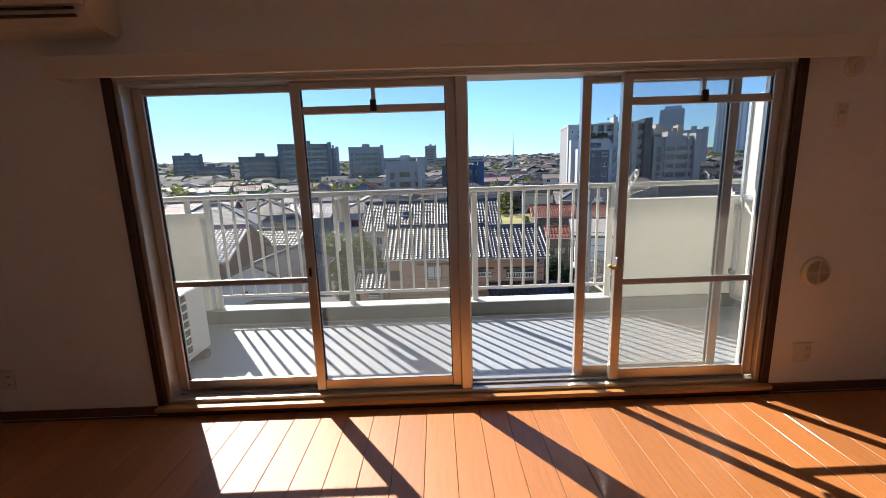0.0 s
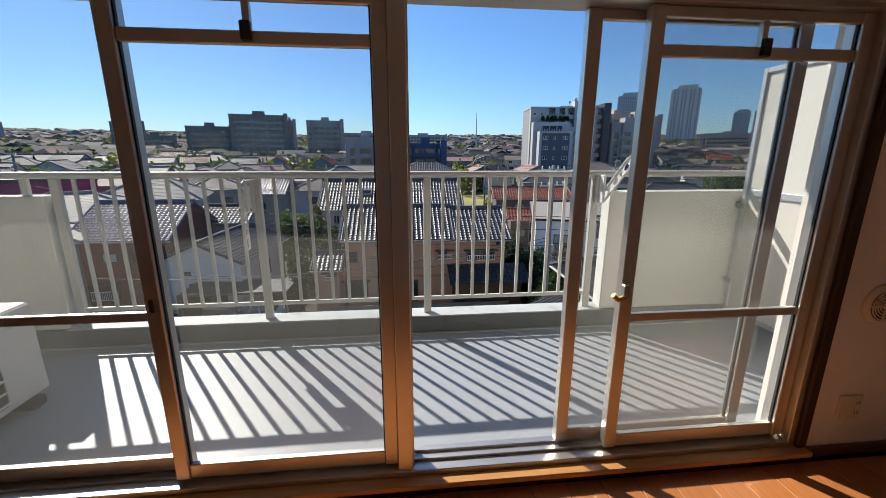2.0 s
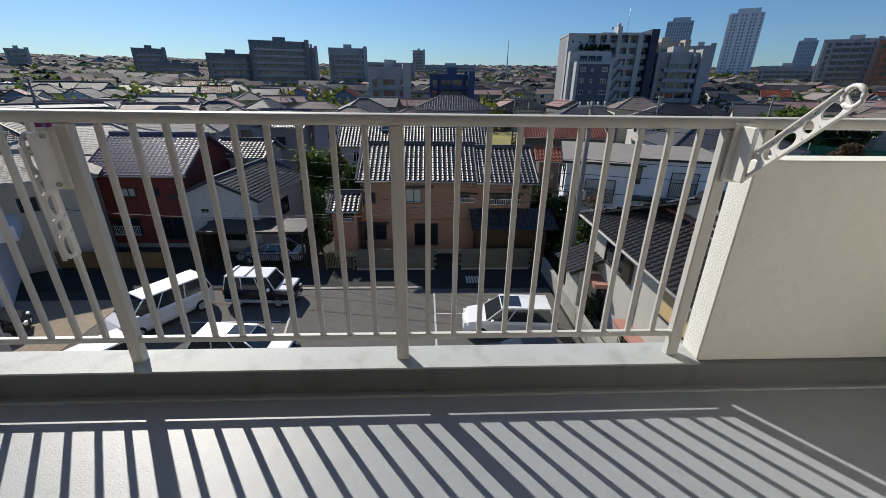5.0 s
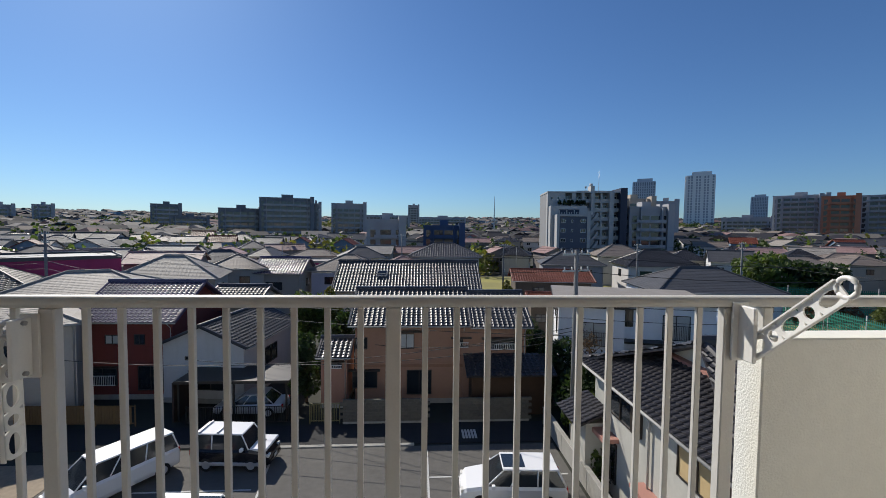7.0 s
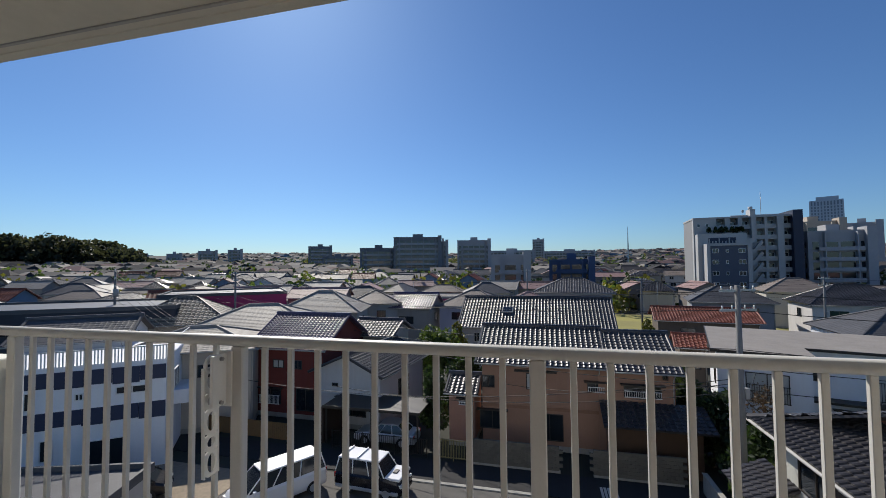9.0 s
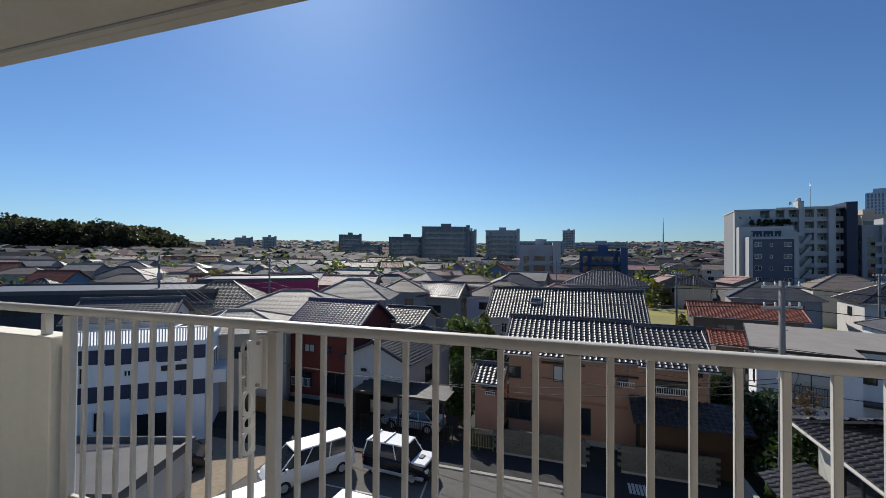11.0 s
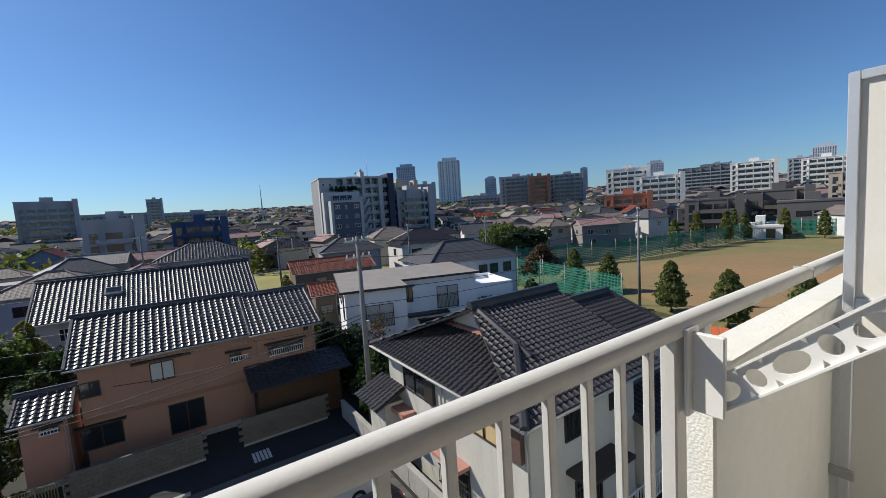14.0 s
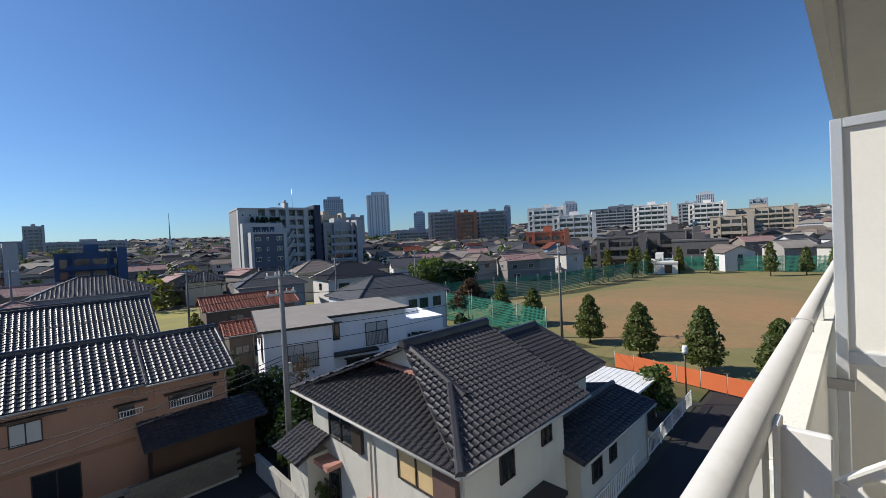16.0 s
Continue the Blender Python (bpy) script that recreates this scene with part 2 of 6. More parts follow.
# ---------- mesh building ----------
class Geo:
    def __init__(self):
        self.v, self.f, self.s, self.t = [], [], [], None

    @property
    def tiles(self):
        if self.t is None:
            self.t = Geo()
        return self.t

    def add(self, vs, fs, smooth=False):
        o = len(self.v)
        self.v += [tuple(p) for p in vs]
        self.f += [tuple(i + o for i in f) for f in fs]
        self.s += [smooth] * len(fs)
        return self

    def box(self, x0, x1, y0, y1, z0, z1, m=None, c=0.0):
        """Box, with its long edges cut by c where c is given."""
        if c:
            prof = [(x0 + c, y0), (x1 - c, y0), (x1, y0 + c), (x1, y1 - c), (x1 - c, y1), (x0 + c, y1), (x0, y1 - c), (x0, y0 + c)]
            vs = []
            for z, k in ((z0, c), (z0 + c, 0), (z1 - c, 0), (z1, c)):
                cx, cy = (x0 + x1) / 2, (y0 + y1) / 2
                for x, y in prof:
                    vs.append((x - k * (1 if x > cx else -1), y - k * (1 if y > cy else -1), z))
            fs = [tuple(range(7, -1, -1)), tuple(range(24, 32))]
            for r in range(3):
                fs += [(r * 8 + i, r * 8 + (i + 1) % 8, r * 8 + 8 + (i + 1) % 8, r * 8 + 8 + i) for i in range(8)]
        else:
            vs = [(x, y, z) for z in (z0, z1) for y in (y0, y1) for x in (x0, x1)]
            fs = [(0, 2, 3, 1), (4, 5, 7, 6), (0, 1, 5, 4), (2, 6, 7, 3), (0, 4, 6, 2), (1, 3, 7, 5)]
        if m is not None:
            vs = [m @ Vector(p) for p in vs]
        return self.add(vs, fs)

    def tube(self, pts, r, n=8, smooth=True, r1=None):
        """Tube along points, tapered from r to r1."""
        r1 = r if r1 is None else r1
        pts = [Vector(p) for p in pts]
        vs, fs = [], []
        for k, p in enumerate(pts):
            d = (pts[min(k + 1, len(pts) - 1)] - pts[max(k - 1, 0)]).normalized()
            a = d.cross(Vector((0, 0, 1)) if abs(d.z) < 0.9 else Vector((1, 0, 0))).normalized()
            b = d.cross(a)
            rr = r + (r1 - r) * k / max(1, len(pts) - 1)
            vs += [p + (a * math.cos(t) + b * math.sin(t)) * rr for t in (2 * math.pi * i / n for i in range(n))]
        for k in range(len(pts) - 1):
            fs += [(k * n + i, k * n + (i + 1) % n, k * n + n + (i + 1) % n, k * n + n + i) for i in range(n)]
        self.add(vs, fs, smooth)
        o = len(self.v) - len(vs)
        self.f += [tuple(o + i for i in range(n - 1, -1, -1)), tuple(o + len(vs) - n + i for i in range(n))]
        self.s += [False, False]
        return self

    def prism(self, poly, z0, z1, m=None):
        """Upright prism over a polygon (anticlockwise)."""
        n = len(poly)
        vs = [(x, y, z0) for x, y in poly] + [(x, y, z1) for x, y in poly]
        fs = [tuple(range(n - 1, -1, -1)), tuple(range(n, 2 * n))] + [(i, (i + 1) % n, n + (i + 1) % n, n + i) for i in range(n)]
        if m is not None:
            vs = [m @ Vector(p) for p in vs]
        return self.add(vs, fs)

    def slab(self, poly, t):
        """Slab of thickness t under a flat polygon in space."""
        p = [Vector(q) for q in poly]
        nrm = (p[1] - p[0]).cross(p[2] - p[0]).normalized()
        n = len(p)
        vs = p + [q - nrm * t for q in p]
        return self.add(vs, [tuple(range(n)), tuple(range(2 * n - 1, n - 1, -1))] + [(i, n + i, n + (i + 1) % n, (i + 1) % n) for i in range(n)])

    def mesh(self, name, material):
        me = bpy.data.meshes.new(name)
        me.from_pydata(self.v, [], self.f)
        me.polygons.foreach_set("use_smooth", self.s)
        if material:
            me.materials.append(material)
        me.update()
        return me


def part(name, g, material, parent=None, label=""):
    ob = new(name, g.mesh(name, material))
    if parent is not None:
        ob.parent = parent
    if label:
        tagged(ob, label)
    if g.t is not None:
        cover = new("tile_cover", g.t.mesh("tile_cover", material))
        cover.parent = ob if parent is None or parent.parent is None else parent
        tagged(cover, kind="stuff")
    return ob


def thing(name, m, label, category, group="", kind=""):
    ob = new(name)
    ob.empty_display_size = 0.2
    ob.matrix_world = m
    return tagged(ob, label, category, group, kind)


def structure(name, g, material, label, category=""):
    return tagged(part(name, g, material), label, category or name.split("_")[0], kind="structure")


def G():
    return Geo()


GZ = -10.5                                            # street level
X0, X1, ZS, ZT = -1.715, 1.815, 0.06, 1.865             # window opening
XM = 0.062                                            # middle mullion

# ---------- room ----------
structure("floor", G().box(-3.2, 3.0, -3.5, 0.0, -0.2, -0.012), DARKWOOD, "dark underfloor beneath glossy reddish wooden planks", "floor")
structure("wall_north", G().box(-3.2, X0, 0, 0.2, -0.2, 2.45).box(X1, 3.0, 0, 0.2, -0.2, 2.45).box(X0, X1, 0, 0.2, ZT, 2.45).box(X0, X1, 0, 0.2, -0.2, 0.0),
          PLASTER, "cream papered wall around the balcony window", "wall")
structure("wall_west", G().box(-3.4, -3.2, -3.5, 0.2, -0.2, 2.45), PLASTER, "cream papered side wall of the room", "wall")
structure("wall_east", G().box(3.0, 3.2, -3.5, 0.2, -0.2, 2.45), PLASTER, "cream papered side wall of the room", "wall")
# unseen back wall, its distance chosen short to brighten the room by bounce
structure("wall_south", G().box(-3.4, 3.2, -3.7, -3.5, -0.2, 2.45), PLASTER, "unseen cream back wall set close to bounce light", "wall")
structure("ceiling", G().box(-3.4, 3.2, -3.7, 0.2, 2.45, 2.6), CEIL, "cream papered ceiling of the room", "ceiling")
structure("baseboard", G().box(-3.2, X0 - 0.05, -0.012, 0, 0, 0.05).box(X1 + 0.05, 3.0, -0.012, 0, 0, 0.05), wood_mat("baseboard_wood", (0.13, 0.045, 0.02), 0.5, (3, 30, 30), 0.1), "reddish brown wooden baseboard along the wall", "baseboard")
structure("trim_sill", G().box(X0 - 0.045, X1 + 0.045, -0.055, 0.03, 0.035, ZS, c=0.004), SILLWOOD, "honey-coloured wooden window sill board", "sill")
structure("trim_riser", G().box(X0 - 0.045, X1 + 0.045, -0.035, 0.0, 0.0, 0.035), DARKWOOD, "dark wooden riser under the sill", "trim")
structure("trim_jamb", G().box(X0 - 0.045, X0, -0.02, 0.03, ZS, ZT + 0.02, c=0.003).box(X1, X1 + 0.045, -0.02, 0.03, ZS, ZT + 0.02, c=0.003)
          .box(X0 - 0.045, X1 + 0.045, -0.018, 0.03, ZT + 0.02, ZT + 0.026), DARKWOOD, "dark brown wooden casing of the window", "trim")

# pelmet box over the window
pel = thing("curtain_box", pose(0, 0, 0), "cream wooden curtain box above the window", "curtain box")
part("front_board", G().box(-1.93, 2.09, -0.13, -0.11, 1.855, 1.955, c=0.003), IVORY, pel)
part("top_board", G().box(-1.93, 2.09, -0.11, 0.0, 1.94, 1.955), IVORY, pel)
part("end_board", G().box(-1.93, -1.91, -0.11, 0.0, 1.862, 1.94), IVORY, pel)
part("end_board", G().box(2.07, 2.09, -0.11, 0.0, 1.862, 1.94), IVORY, pel)
part("curtain_rail", G().box(-1.88, 2.05, -0.07, -0.045, 1.92, 1.94), STEEL, pel, "grey metal curtain rail")

# wall air conditioner
ac = thing("air_conditioner", pose(-1.62, 0, 2.05), "beige wall-mounted air conditioner with a louvre slot", "air conditioner")
prof = [(0, 0.04), (-0.05, 0.0), (-0.17, 0.015), (-0.205, 0.07), (-0.215, 0.29), (0, 0.29)]
g = G()
g.add([(x, y, z) for x in (-0.75, 0.0) for y, z in prof], [tuple(range(5, -1, -1)), tuple(range(6, 12))] + [(i, (i + 1) % 6, 6 + (i + 1) % 6, 6 + i) for i in range(6)])
part("casing", g, IVORY, ac)
part("louvre", G().box(-0.72, -0.05, -0.215, -0.2, 0.045, 0.055).box(-0.72, -0.05, -0.222, -0.21, 0.075, 0.082), DARKWOOD, ac, "dark air outlet slot")
part("front_panel", G().box(-0.75, 0.0, -0.228, -0.215, 0.09, 0.29, c=0.004), IVORY, ac)


def plate(name, x, z, w, h, label, cat, holes):
    p = thing(name, pose(x, 0, z), label, cat)
    part("cover_plate", G().box(-w / 2, w / 2, -0.010, 0, -h / 2, h / 2, c=0.003), IVORY, p)
    for hx, hz in holes:
        part("socket", G().box(hx - 0.018, hx + 0.018, -0.013, -0.009, hz - 0.014, hz + 0.014, c=0.002), WHITEPL, p)
        part("slot", G().box(hx - 0.008, hx - 0.005, -0.0145, -0.0125, hz - 0.006, hz + 0.006).box(hx + 0.005, hx + 0.008, -0.0145, -0.0125, hz - 0.006, hz + 0.006), RUBBER, p)
    return p


plate("wall_outlet", 2.045, 0.246, 0.116, 0.12, "ivory double wall outlet above the baseboard", "outlet", [(0.03, 0.025), (0.03, -0.025)])
plate("wall_outlet", -2.62, 0.25, 0.116, 0.12, "ivory wall outlet low on the wall", "outlet", [(0.03, 0.025), (0.03, -0.025)])
plate("wall_outlet", 2.073, 1.592, 0.07, 0.12, "ivory air-conditioner outlet high on the wall", "outlet", [(0, 0.012)])
vent = thing("wall_vent", pose(2.063, 0, 0.735), "round ivory wall vent with a slotted grille", "vent")
part("rim", G().tube([(0, 0, 0), (0, -0.012, 0), (0, -0.022, 0)], 0.086, 28, True, 0.074), IVORY, vent)
part("backing", G().tube([(0, -0.021, 0), (0, -0.0225, 0)], 0.066, 28), DARKWOOD, vent)
for i in range(5):
    a = 0.013 + i * 0.012
    g = G()
    ring = [(math.cos(t) * a, -0.025, math.sin(t) * a) for t in (2 * math.pi * k / 28 for k in range(29))]
    part("slat", g.tube(ring, 0.0032, 5), IVORY, vent)
part("spoke", G().box(-0.066, 0.066, -0.028, -0.022, -0.004, 0.004).box(-0.004, 0.004, -0.028, -0.022, -0.066, 0.066), IVORY, vent)
capc = thing("round_wall_cover", pose(2.11, 0, 1.83), "round ivory pipe cover cap on the wall", "pipe cover")
part("disc", G().tube([(0, 0, 0), (0, -0.014, 0), (0, -0.02, 0)], 0.05, 24, True, 0.042), IVORY, capc)
part("knob", G().tube([(0, -0.02, 0), (0, -0.032, 0)], 0.02, 16, True, 0.016), IVORY, capc)

# ---------- balcony window ----------
win = thing("window_1", pose(0, 0, 0), "aluminium double sliding balcony window, one sash slid open", "window", kind="structure")
fr = G()
fr.box(X0, X0 + 0.03, 0.0, 0.15, ZS, ZT, c=0.003).box(X1 - 0.03, X1, 0.0, 0.15, ZS, ZT, c=0.003)
fr.box(X0 + 0.03, X1 - 0.03, 0.0, 0.15, ZT - 0.022, ZT, c=0.003).box(X0 + 0.03, X1 - 0.03, 0.0, 0.15, 0.03, ZS + 0.022, c=0.003)
part("window_frame", fr, ALU, win)
part("mullion", G().box(XM - 0.03, XM + 0.03, 0.005, 0.145, ZS + 0.022, ZT - 0.022, c=0.003).box(XM + 0.03, XM + 0.036, 0.03, 0.04, ZS + 0.02, ZT - 0.022)
     .box(XM + 0.03, XM + 0.036, 0.065, 0.075, ZS + 0.02, ZT - 0.022).box(XM + 0.03, XM + 0.036, 0.1, 0.11, ZS + 0.02, ZT - 0.022), ALU, win)
part("track", G().box(X0 + 0.05, X1 - 0.05, 0.052, 0.056, ZS + 0.02, ZS + 0.034).box(X0 + 0.05, X1 - 0.05, 0.102, 0.106, ZS + 0.02, ZS + 0.034), STEEL, win)


def sash(x0, x1, y, midrail=None, transom=None, bars=()):
    z0, z1 = ZS + 0.034, ZT - 0.024
    s = part("sash", G().box(x0, x0 + 0.052, y - 0.021, y + 0.021, z0, z1, c=0.003).box(x1 - 0.052, x1, y - 0.021, y + 0.021, z0, z1, c=0.003)
             .box(x0 + 0.052, x1 - 0.052, y - 0.013, y + 0.013, z0, z0 + 0.06, c=0.003).box(x0 + 0.052, x1 - 0.052, y - 0.013, y + 0.013, z1 - 0.035, z1, c=0.003), ALU, win)
    part("seal", G().box(x0 + 0.052, x0 + 0.057, y - 0.006, y + 0.006, z0 + 0.06, z1 - 0.035).box(x1 - 0.057, x1 - 0.052, y - 0.006, y + 0.006, z0 + 0.06, z1 - 0.035), RUBBER, s)
    edges = [z0 + 0.06, z1 - 0.035]
    if midrail:
        part("midrail", G().box(x0 + 0.053, x1 - 0.053, y - 0.012, y + 0.012, midrail - 0.017, midrail + 0.017, c=0.003), ALU, s)
        edges.insert(1, midrail)
    if transom:
        part("transom", G().box(x0 + 0.053, x1 - 0.053, y - 0.014, y + 0.014, transom - 0.02, transom + 0.02, c=0.003), ALU, s)
        edges.insert(len(edges) - 1, transom)
        for bx in bars:
            part("glazing_bar", G().box(bx - 0.011, bx + 0.011, y - 0.013, y + 0.013, transom + 0.02, z1 - 0.035, c=0.002), ALU, s)
            part("catch", G().box(bx - 0.016, bx + 0.016, y - 0.034, y - 0.014, transom - 0.014, transom + 0.045, c=0.003), DARKFRAME, s, "small dark ventilation catch")
    for a, b in zip(edges, edges[1:]):
        p = part("pane", G().box(x0 + 0.05, x1 - 0.05, y - 0.002, y + 0.002, a, b), GLASS, s)
        p.visible_shadow = False
    return s


sash(X0 + 0.031, -0.795, 0.104, midrail=0.76)
s2 = sash(-0.835, XM - 0.03, 0.054, transom=1.70, bars=(-0.40,))
s3 = sash(0.728, 1.60, 0.112)
s4 = sash(0.925, X1 - 0.031, 0.054, midrail=0.70, transom=1.70, bars=(1.36,))
part("crescent_lock", G().box(0.925, 0.952, 0.012, 0.039, 0.79, 0.85, c=0.003), STEEL, s4, "steel crescent lock with a brass bolt")
part("lock_lever", G().tube([(0.935, 0.02, 0.80), (0.905, 0.018, 0.79), (0.885, 0.02, 0.81)], 0.011, 10), BRASS, s4)
part("finger_pull", G().box(-0.82, -0.805, 0.026, 0.039, 0.80, 0.85, c=0.003), DARKFRAME, s2)

# ---------- balcony ----------
BX0, BX1 = -3.4, 2.78
structure("balcony_floor", G().box(-9, 9, 0.15, 1.49, -0.25, 0.0), BALFLOOR, "grey vinyl-sheeted balcony floor striped by railing shadows", "balcony floor")
structure("balcony_kerb", G().box(-9, 9, 1.472, 1.62, -0.4, 0.125), KERBFACE, "concrete kerb under the railing, greyed for its shaded face", "kerb")
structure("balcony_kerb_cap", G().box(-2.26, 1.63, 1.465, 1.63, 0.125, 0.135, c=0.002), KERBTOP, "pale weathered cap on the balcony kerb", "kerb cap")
structure("balcony_drain_strip", G().box(-3.3, 2.7, 1.43, 1.442, 0.0, 0.006), KERBTOP, "thin pale sheet edging before the kerb", "edging")
structure("parapet_right", G().box(1.632, 9, 1.495, 1.62, 0.125, 1.056, c=0.006), RENDERWALL, "cream rendered solid balcony parapet", "parapet")
structure("parapet_left", G().box(-9, -2.24, 1.495, 1.62, 0.125, 1.056, c=0.006), RENDERWALL, "cream rendered solid balcony parapet", "parapet")
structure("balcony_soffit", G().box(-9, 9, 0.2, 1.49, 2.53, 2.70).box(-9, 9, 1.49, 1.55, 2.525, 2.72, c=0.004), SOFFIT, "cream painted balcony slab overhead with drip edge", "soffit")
# no groove is cut: a grey strip below the slab gives its dark line
structure("soffit_drip_groove", G().box(-9, 9, 1.43, 1.445, 2.522, 2.5295), PIPE, "thin grey strip standing for the drip groove shade", "groove")
structure("building_facade", G().box(-12, -3.4, 0.0, 0.2, -10.5, 8).box(3.2, 12, 0.0, 0.2, -10.5, 8).box(-3.4, 3.2, 0, 0.2, 2.6, 8).box(-3.4, 3.2, 0, 0.2, -10.5, -0.2),
          RENDERWALL, "cream rendered outer wall of the apartment block", "facade")

YR, ZR = 1.55, 1.21
rail = thing("railing", pose(0, 0, 0), "cream painted steel balcony railing with thin balusters", "railing")
g = G()
prof = [(-0.028, -0.012), (-0.03, 0.006), (-0.022, 0.022), (0, 0.028), (0.022, 0.022), (0.03, 0.006), (0.028, -0.012), (0.0, -0.018)]
g.add([(x, YR + a, ZR - 0.028 + b) for x in (-9, 9) for a, b in prof], [tuple(range(7, -1, -1)), tuple(range(8, 16))] + [(i, 8 + i, 8 + (i + 1) % 8, (i + 1) % 8) for i in range(8)], True)
part("handrail", g, RAILPAINT, rail)
part("joint_sleeve", G().box(2.52, 2.526, YR - 0.031, YR + 0.031, ZR - 0.045, ZR + 0.001), PIPE, rail)
part("bottom_rail", G().box(-2.2, 1.53, YR - 0.012, YR + 0.012, 0.235, 0.262, c=0.003), RAILPAINT, rail)
POSTS = [-2.19, -0.92, 0.26, 1.53]
for x in POSTS:
    part("post", G().box(x - 0.027, x + 0.027, YR - 0.02, YR + 0.02, 0.13, ZR - 0.045, c=0.004), RAILPAINT, rail)
bal = G().box(-0.011, 0.011, YR - 0.009, YR + 0.009, 0.262, ZR - 0.045, c=0.002).mesh("baluster", RAILPAINT)
for a, b, n in zip(POSTS, POSTS[1:], (10, 9, 10)):
    for i in range(1, n + 1):
        o = new("baluster", bal)
        o.parent = rail
        o.location = (a + (b - a) * i / (n + 1), 0, 0)
for x in (1.68, 3.4, 5.2, -2.37, -4.0, -6.0):
    part("short_post", G().box(x - 0.02, x + 0.02, YR - 0.018, YR + 0.018, 1.056, ZR - 0.045, c=0.003), RAILPAINT, rail)


def pole_holder(m, label, ang, pivot=(0.018, -0.055, -0.07)):
    """Laundry-pole holder: clamp plate and a perforated swing arm."""
    h = thing("laundry_pole_holder", m, label, "pole holder", "laundry pole holders on the railing")
    part("clamp_plate", G().box(-0.008, 0.008, -0.10, -0.02, -0.10, 0.10, c=0.003).box(-0.03, 0.03, -0.03, -0.02, -0.11, 0.11, c=0.002), BRACKET, h)
    for z in (-0.085, 0.085):
        part("bolt", G().tube([(0.006, -0.06, z), (0.018, -0.06, z)], 0.008, 8), STEEL, h)
    mm = Matrix.Translation(pivot) @ Matrix.Rotation(ang, 4, "X")
    g, t = G(), 0.006
    # perforated web from cells with round and oval openings
    y = 0.0
    cells = [0.10, 0.062, 0.10, 0.062, 0.10]
    for w in cells:
        a, b = w / 2 - 0.012, 0.022
        k = 14
        inner = [(y + w / 2 + a * math.cos(q), b * math.sin(q)) for q in (2 * math.pi * i / k for i in range(k))]
        outer = []
        for q in (2 * math.pi * i / k for i in range(k)):
            cx, sy = math.cos(q), math.sin(q)
            s = 1 / max(abs(cx), abs(sy))
            outer.append((y + w / 2 + w / 2 * cx * s, 0.034 * sy * s))
        vs, fs = [], []
        for xx in (-t / 2, t / 2):
            vs += [(xx, -p, q) for p, q in inner] + [(xx, -p, q) for p, q in outer]
        for i in range(k):
            j = (i + 1) % k
            fs += [(i, j, k + j, k + i), (2 * k + i, 3 * k + i, 3 * k + j, 2 * k + j), (i, 2 * k + i, 2 * k + j, j), (k + i, k + j, 3 * k + j, 3 * k + i)]
        g.add([mm @ Vector(p) for p in vs], fs)
        y += w
    g.box(-0.012, t / 2, -y, 0.0, 0.032, 0.037, mm).box(-0.012, t / 2, -y, 0.0, -0.037, -0.032, mm)
    ring = [mm @ Vector((0, -y - 0.010 + 0.029 * math.cos(q), 0.029 * math.sin(q))) for q in (2 * math.pi * i / 16 for i in range(17))]
    part("swing_arm", g, BRACKET, h)
    part("end_ring", G().tube(ring, 0.008, 6), BRACKET, h)
    return h


pole_holder(pose(1.55, 1.54, 1.08), "white perforated laundry-pole holder swung up from the railing", radians(-41))
pole_holder(pose(-0.965, 1.55, 1.04), "white perforated laundry-pole holder folded upright on the railing", radians(-89), (-0.03, -0.06, -0.37))

# partition to the neighbouring balcony
pa = thing("balcony_partition", pose(2.70, 0, 0), "white framed partition panel between balconies", "partition")
PY0, PY1 = 0.2, 1.47
fg = G()
for y0, y1, z0, z1 in ((PY1 - 0.035, PY1, 0.1, 1.93), (PY0, PY0 + 0.035, 0.1, 1.93), (PY0 + 0.035, PY1 - 0.035, 1.895, 1.93), (PY0 + 0.035, PY1 - 0.035, 1.03, 1.075), (PY0 + 0.035, PY1 - 0.035, 0.1, 0.14)):
    fg.box(-0.02, 0.02, y0, y1, z0, z1, c=0.003)
part("frame", fg, ALU_OUT, pa, "silver aluminium partition frame")
part("panel", G().box(-0.004, 0.004, PY0 + 0.035, PY1 - 0.035, 1.075, 1.895), WHITEPL, pa)
part("panel", G().box(-0.004, 0.004, PY0 + 0.035, PY1 - 0.035, 0.14, 1.03), WHITEPL, pa)
for z in (0.35, 0.95):
    part("bracket", G().box(-0.035, -0.02, PY1 - 0.05, PY1 + 0.035, z - 0.02, z + 0.02, c=0.002), STEEL, pa)
pa2 = copy_thing(pa, pose(-3.4, 0, 0))

# outdoor air-conditioner unit
ou = thing("outdoor_unit", pose(-1.93, 0.50, 0.0, 0, 0, 90), "ivory outdoor air-conditioner unit on the balcony floor", "outdoor unit")
part("casing", G().box(-0.38, 0.38, -0.0, 0.27, 0.05, 0.56, c=0.012), WHITEPL, ou)
part("foot", G().box(-0.30, -0.22, -0.03, 0.30, 0, 0.05), RUBBER, ou)
part("foot", G().box(0.22, 0.30, -0.03, 0.30, 0, 0.05), RUBBER, ou)
part("fan_opening", G().box(-0.34, 0.14, -0.004, 0.002, 0.09, 0.56), DARKFRAME, ou, "dark fan opening behind the grille")
for i in range(8):
    part("grille_bar", G().box(-0.34, 0.14, -0.014, -0.006, 0.10 + i * 0.064, 0.112 + i * 0.064), WHITEPL, ou)
for i in range(7):
    part("grille_bar", G().box(-0.34 + i * 0.078, -0.328 + i * 0.078, -0.012, -0.005, 0.09, 0.56), WHITEPL, ou)

